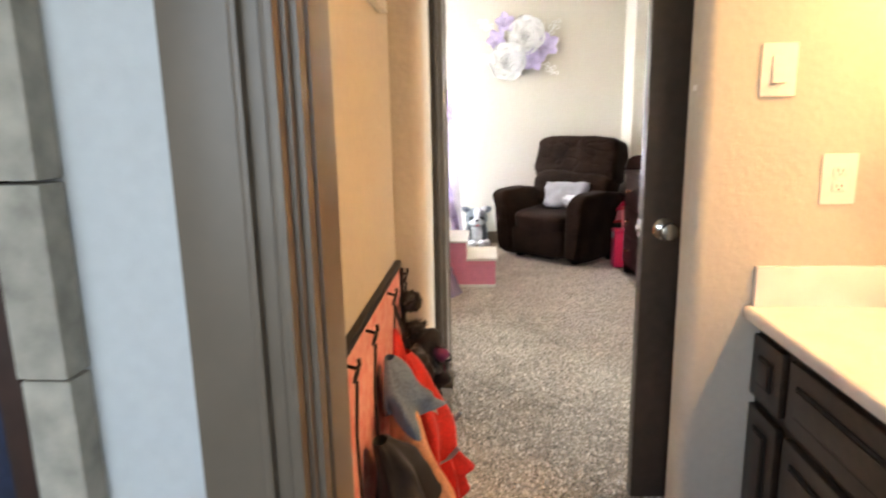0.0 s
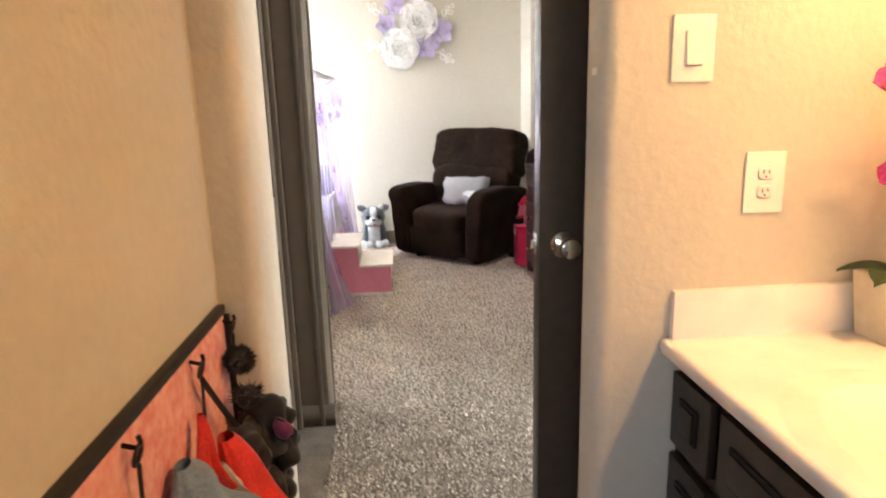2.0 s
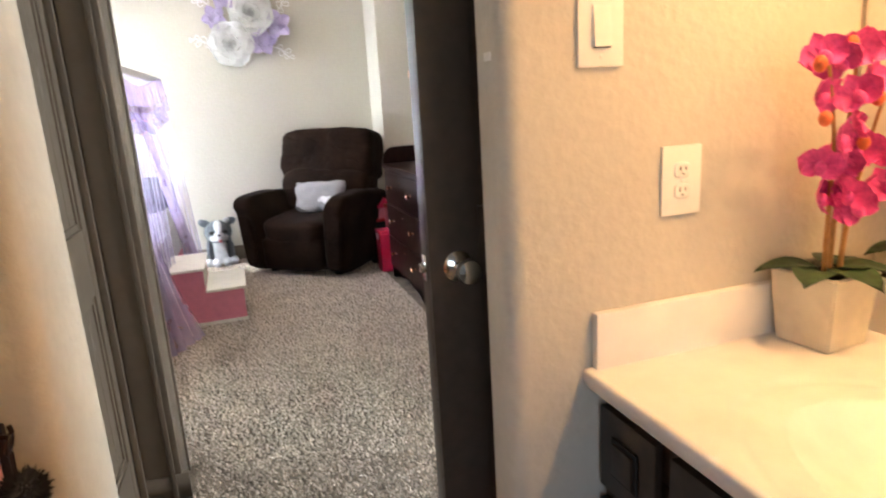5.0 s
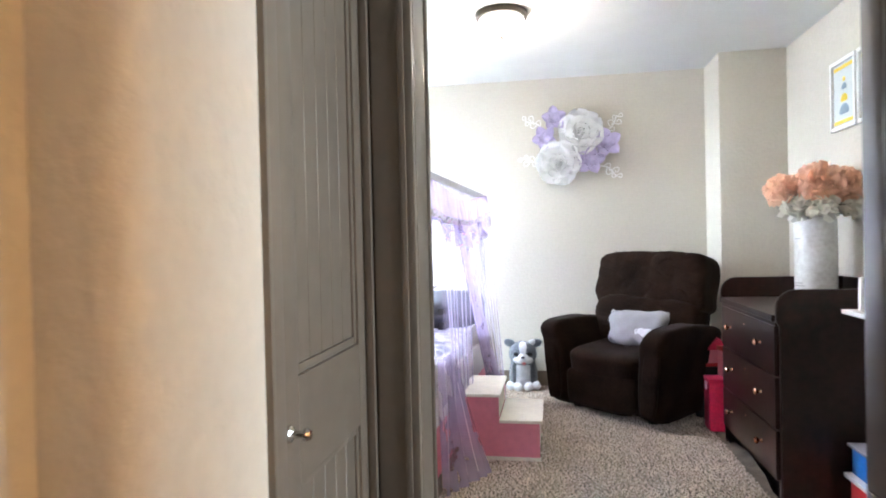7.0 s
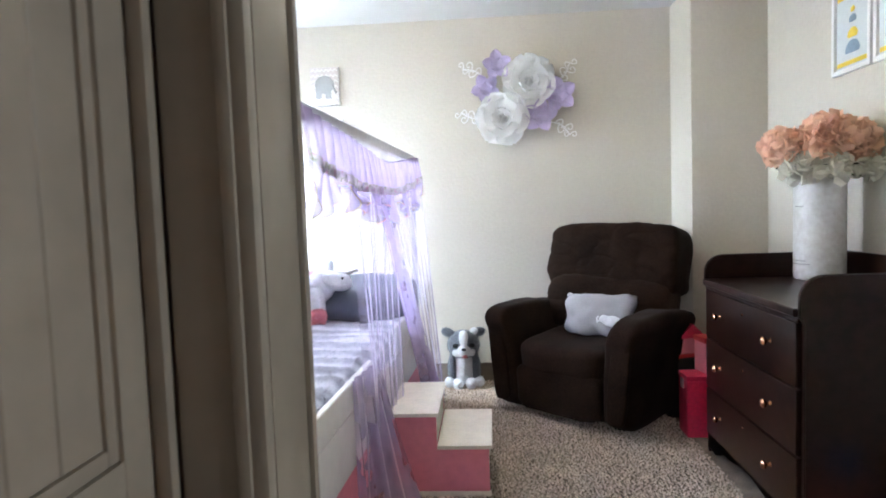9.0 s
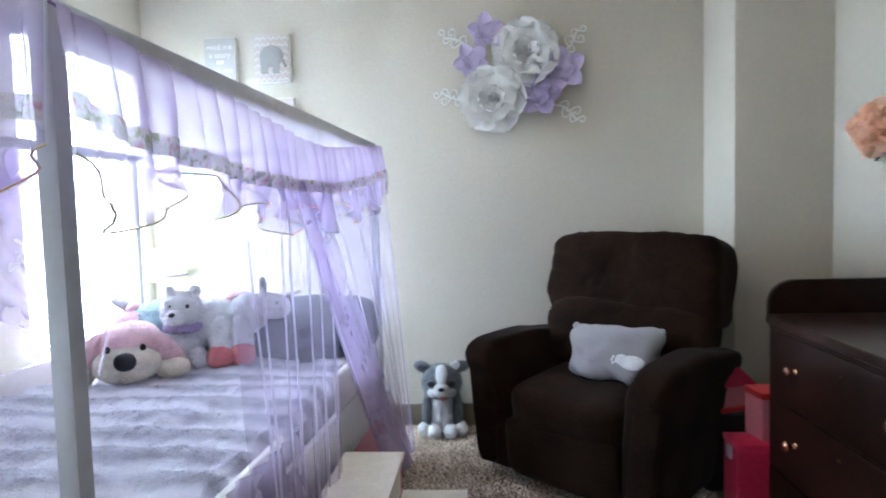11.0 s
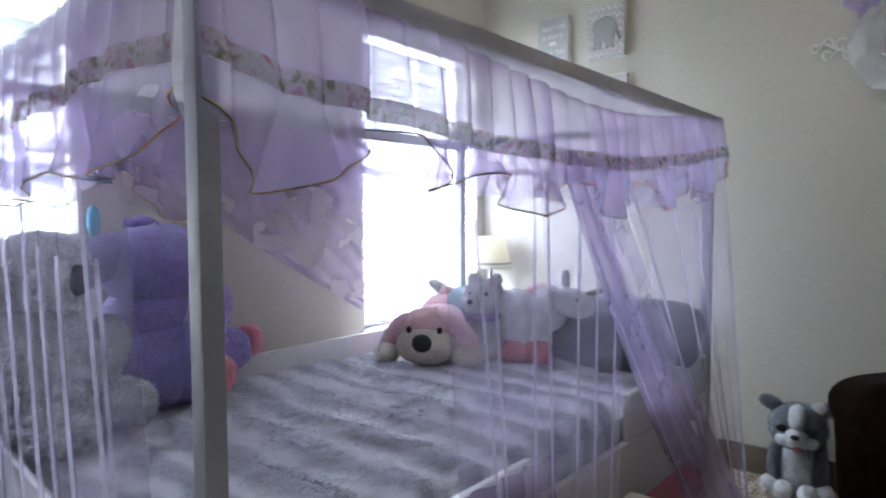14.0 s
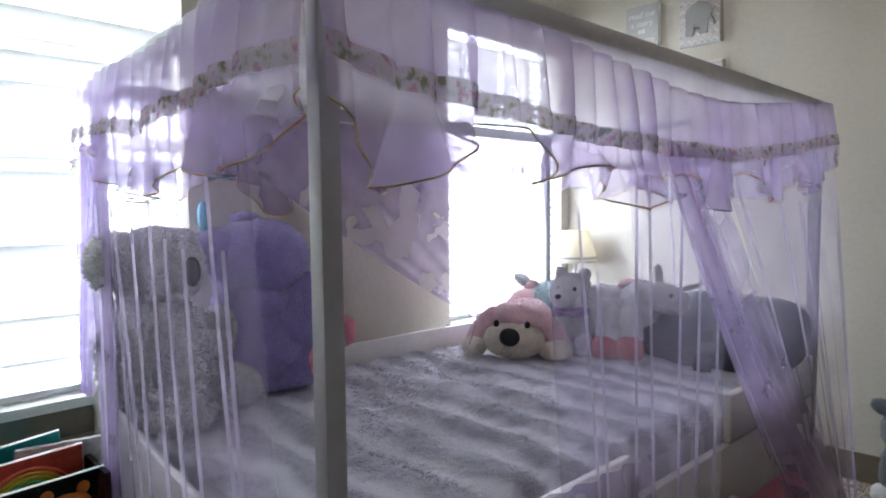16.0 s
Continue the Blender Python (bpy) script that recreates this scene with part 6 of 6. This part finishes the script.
for y in (0.05, 0.23, 0.50, 0.712):
    part("hook", tube([(0.012, y, 0.55), (0.03, y, 0.545), (0.036, y, 0.552), (0.034, y, 0.562)], 0.0035, 8), BRONZE, rack)
    part("loop", tube([(0.030 + 0.004 * math.cos(a), y + 0.011 * math.sin(a), 0.535 + 0.014 * math.cos(a)) for a in [2 * math.pi * k / 16 for k in range(17)]], 0.003, 6), BLACKT, rack)
    part("strap", tube([(0.03, y, 0.522), (0.024, y + 0.004, 0.42), (0.028, y + 0.006, 0.26)], 0.0032, 6), BLACKT, rack)
part("strap", tube([(0.03, 0.50, 0.515), (0.04, 0.57, 0.42), (0.06, 0.66, 0.30)], 0.0055, 6), BLACKT, rack)


def cloth_material(name, c, sheen=0.2):
    return material(name, c, 0.75, vary=0.18, scale=16, grain=150, bump=0.3, sheen=sheen)


RED, DENIM, PEACHC, BLK, PLUM, WHITEC, SILV = (cloth_material(n, c) for n, c in (("red_satin", (0.65, 0.015, 0.012)), ("washed_denim", (0.17, 0.25, 0.36)), ("peach_satin", (0.85, 0.42, 0.24)), ("black_tulle", (0.010, 0.009, 0.011)), ("plum_satin", (0.22, 0.03, 0.12)), ("white_tulle", (0.75, 0.70, 0.68)), ("sequin_silver", (0.40, 0.42, 0.40))))


def garment(name, x, y, z, w, drop, depth, mat, label, flare=1.5, seed=0, category="costume"):
    """A folded garment hanging from one point."""
    g = thing(name, pose(x, y, z), label, category, "dress-up clothes")

    def f(u, v):
        a = 2 * math.pi * u
        k = 0.25 + (flare - 0.25) * v ** 0.7
        ru = 1 + 0.22 * math.sin(a * 5 + seed) * v + 0.2 * noise.noise(Vector((math.cos(a) * 2, v * 3, seed)))
        return Vector((depth * k * ru * (0.5 + 0.5 * math.cos(a)), w * 0.5 * k * ru * math.sin(a) + 0.015 * math.sin(v * 5 + seed), -drop * v + 0.02 * math.sin(a * 3 + seed) * v))
    part("cloth", sheet(f, 56, 18), mat, g)
    return g


garment("red_skirt", -0.30, 1.33, 0.685, 0.17, 0.33, 0.12, RED, "red satin dress-up skirt hanging on the rack", 1.3, 1)
garment("red_cape", -0.30, 1.24, 0.775, 0.045, 0.15, 0.04, RED, "red ribbon hanging from a hook", 1.2, 8)
garment("denim_vest", -0.305, 1.14, 0.745, 0.15, 0.12, 0.09, DENIM, "washed denim doll vest hanging on the rack", 1.25, 2)
garment("peach_dress", -0.29, 1.12, 0.70, 0.13, 0.34, 0.10, PEACHC, "peach satin dress-up dress hanging on the rack", 1.3, 3)
garment("red_scarf", -0.25, 1.33, 0.58, 0.10, 0.28, 0.09, RED, "red satin scarf hanging on the rack", 1.2, 6)
garment("white_tutu", -0.28, 1.12, 0.42, 0.18, 0.14, 0.12, WHITEC, "white tulle tutu hanging low on the rack", 1.3, 4)
garment("black_bag", -0.30, 0.98, 0.65, 0.17, 0.14, 0.11, BLK, "black fabric bag hanging on the rack", 1.1, 5)
bundle = thing("tulle_bundle", pose(-0.30, 1.44, 0.58), "crumpled black tulle skirt hanging in a bundle on the rack", "costume", "dress-up clothes")
for c, r, a in (((0.03, -0.03, 0.02), (0.04, 0.05, 0.07), 20), ((0.05, 0.03, 0.05), (0.045, 0.055, 0.05), -15), ((0.06, 0.06, -0.02), (0.04, 0.05, 0.06), 35), ((0.03, 0.01, -0.07), (0.05, 0.07, 0.07), 5), ((0.075, 0.09, 0.01), (0.025, 0.04, 0.035), 50), ((0.06, 0.075, -0.09), (0.03, 0.035, 0.06), -25)):
    part("fold", blob(c, r, (a, a * 0.5, a), 0.8, 0.035, 28, 4), BLK, bundle)
bow = thing("satin_bow", pose(-0.225, 1.475, 0.645, 10, -20, 35), "lilac and plum satin bow with black edging on the rack", "bow", "dress-up clothes")
LILACSAT = cloth_material("lilac_satin", (0.62, 0.48, 0.60))
for s in (-1, 1):
    loop = part("loop", blob((0, s * 0.036, 0.003), (0.014, 0.036, 0.021), (s * 14, 0, 0), 0.8, 0.010, 40, 4), LILACSAT if s > 0 else PLUM, bow)
    part("edging", tube([(0.010 * math.cos(a), s * (0.036 + 0.036 * math.cos(a)), 0.003 + 0.022 * math.sin(a)) for a in [2 * math.pi * k / 24 for k in range(25)]], 0.0028, 6), BLK, loop)
    part("tail", sheet(lambda u, v, s=s: Vector((0.006 * math.sin(5 * v), s * (0.006 + 0.035 * v) + (u - 0.5) * 0.022, -0.01 - 0.06 * v)), 3, 8), PLUM, bow)
part("knot", blob((0.006, 0, 0), (0.013, 0.012, 0.013), sub=3), PLUM, bow)
garment("silver_sequins", -0.29, 1.30, 0.66, 0.05, 0.13, 0.06, SILV, "silver sequin band hanging on the rack", 1.3, 10)


def furball(x, y, z, r, n, mat, label):
    t = thing("pompom", pose(x, y, z), label, "pompom", "dress-up clothes")
    b2 = blob((0, 0, 0), (r * 0.7,) * 3, sub=3)
    for k in range(n):
        d = Vector((random.gauss(0, 1), random.gauss(0, 1), random.gauss(0, 1))).normalized()
        s = d.orthogonal().normalized() * 0.003
        v = [b2.verts.new(p) for p in (d * r * 0.6 - s, d * r * 0.6 + s, d * r * random.uniform(0.95, 1.25))]
        b2.faces.new(v)
    part("fur_ball", b2, mat, t)


furball(-0.285, 1.485, 0.775, 0.030, 700, BLK, "black feathery pompom hanging on the rack")
furball(-0.27, 1.47, 0.700, 0.036, 120, BLK, "black knitted pompom hanging on the rack")
for k, y in enumerate((1.40, 1.27)):
    hb = thing("headband", pose(-0.20, y, 0.50 - 0.03 * k, 20, 20, 30), "grey plastic headband hanging on the rack", "headband", "dress-up clothes")
    part("band", tube([(0.06 * math.cos(a), 0.0, 0.07 * math.sin(a)) for a in [math.pi * (1.0 + j / 18) for j in range(19)]], 0.006, 8), GREYCLOTH, hb)

wf = thing("framed_sign", pose(-0.33, 0.93, 1.505), "white framed sign above the dress-up rack", "framed sign")
for nm, a in (("frame", (0, 0.02, 0, 0.48, 0, 0.025)), ("frame", (0, 0.02, 0, 0.48, 0.325, 0.35)), ("frame", (0, 0.02, 0, 0.025, 0.026, 0.324)), ("frame", (0, 0.02, 0.455, 0.48, 0.026, 0.324))):
    part(nm, box(*a, 0.003), PLATE, wf)
part("panel", box(0.002, 0.009, 0.025, 0.455, 0.025, 0.325), CREAMWHITE, wf, smooth=False)

# ---- rustic framed piece on the hall wall ----
RUST = material("whitewashed_plank", (0.50, 0.46, 0.38), 0.85, vary=0.2, scale=9, grain=30, bump=0.5, depth=0.006)
NAVY = material("navy_panel", (0.02, 0.03, 0.07), 0.5, vary=0.2, bump=0.05)
BRN = material("dark_walnut_strip", (0.05, 0.022, 0.014), 0.5, vary=0.2, grain=30, bump=0.1)
hp = thing("rustic_wall_frame", pose(-0.482, 0.449, 0.35), "whitewashed plank frame with walnut lip and navy panel", "wall frame")
random.seed(4)
z = 0.0
while z < 1.5:
    l = random.uniform(0.16, 0.30)
    part("plank", box(-0.052 + random.uniform(-0.002, 0.002), 0, -0.035 + random.uniform(-0.003, 0.003), 0, z, z + l - 0.003, 0.004), RUST, hp)
    z += l
part("inner_lip", box(-0.080, -0.054, -0.030, 0, 0.0, z, 0.004), BRN, hp)
part("navy_face", box(-0.62, -0.081, -0.015, 0, 0.0, z, 0.002), NAVY, hp)
part("outer_plank", box(-0.68, -0.621, -0.035, 0, 0.0, z, 0.004), RUST, hp)

# ---- carpet pile over the part of the floor that is walked and seen ----
rng = np.random.default_rng(5)
step = 0.0135
gx, gy = np.meshgrid(np.arange(-0.46, 1.28, step), np.arange(1.3, 6.24, step), indexing="ij")
cx = (gx + rng.uniform(-0.5, 0.5, gx.shape) * step).ravel()
cy = (gy + rng.uniform(-0.5, 0.5, gy.shape) * step).ravel()
solid = ((cx > 1.04) & (cy > 4.04)) | ((cx > -0.42) & (cx < -0.005) & (cy > 4.49) & (cy < 4.93)) | ((cx < -0.21) & (cy < 1.68)) | ((cx > 0.44) & (cy < 1.68)) | ((cx < -0.24) & (cy > 1.6) & (cy < 2.85))
cx, cy = cx[~solid], cy[~solid]
n = len(cx)
ang, tall = rng.uniform(0, 2 * np.pi, n), rng.uniform(0.007, 0.012, n)
lx, ly = rng.normal(0, 0.005, n), rng.normal(0, 0.005, n)
rad = rng.uniform(0.0055, 0.0085, n)
verts = np.zeros((n, 4, 3))
for k in range(3):
    verts[:, k, 0] = cx + rad * np.cos(ang + 2 * np.pi * k / 3)
    verts[:, k, 1] = cy + rad * np.sin(ang + 2 * np.pi * k / 3)
    verts[:, k, 2] = 0.0005
verts[:, 3, 0], verts[:, 3, 1], verts[:, 3, 2] = cx + lx, cy + ly, tall
base = 4 * np.arange(n)[:, None]
tris = np.concatenate([base + np.array(t) for t in ((0, 1, 3), (1, 2, 3), (2, 0, 3))], 0)
me = bpy.data.meshes.new("carpet_pile")
me.from_pydata(verts.reshape(-1, 3).tolist(), [], tris.tolist())
me.materials.append(PILE)
pile = tagged(new("carpet_pile", me), "speckled beige and brown carpet tufts", "", "", "stuff")
pile.parent = bpy.data.objects["floor"]
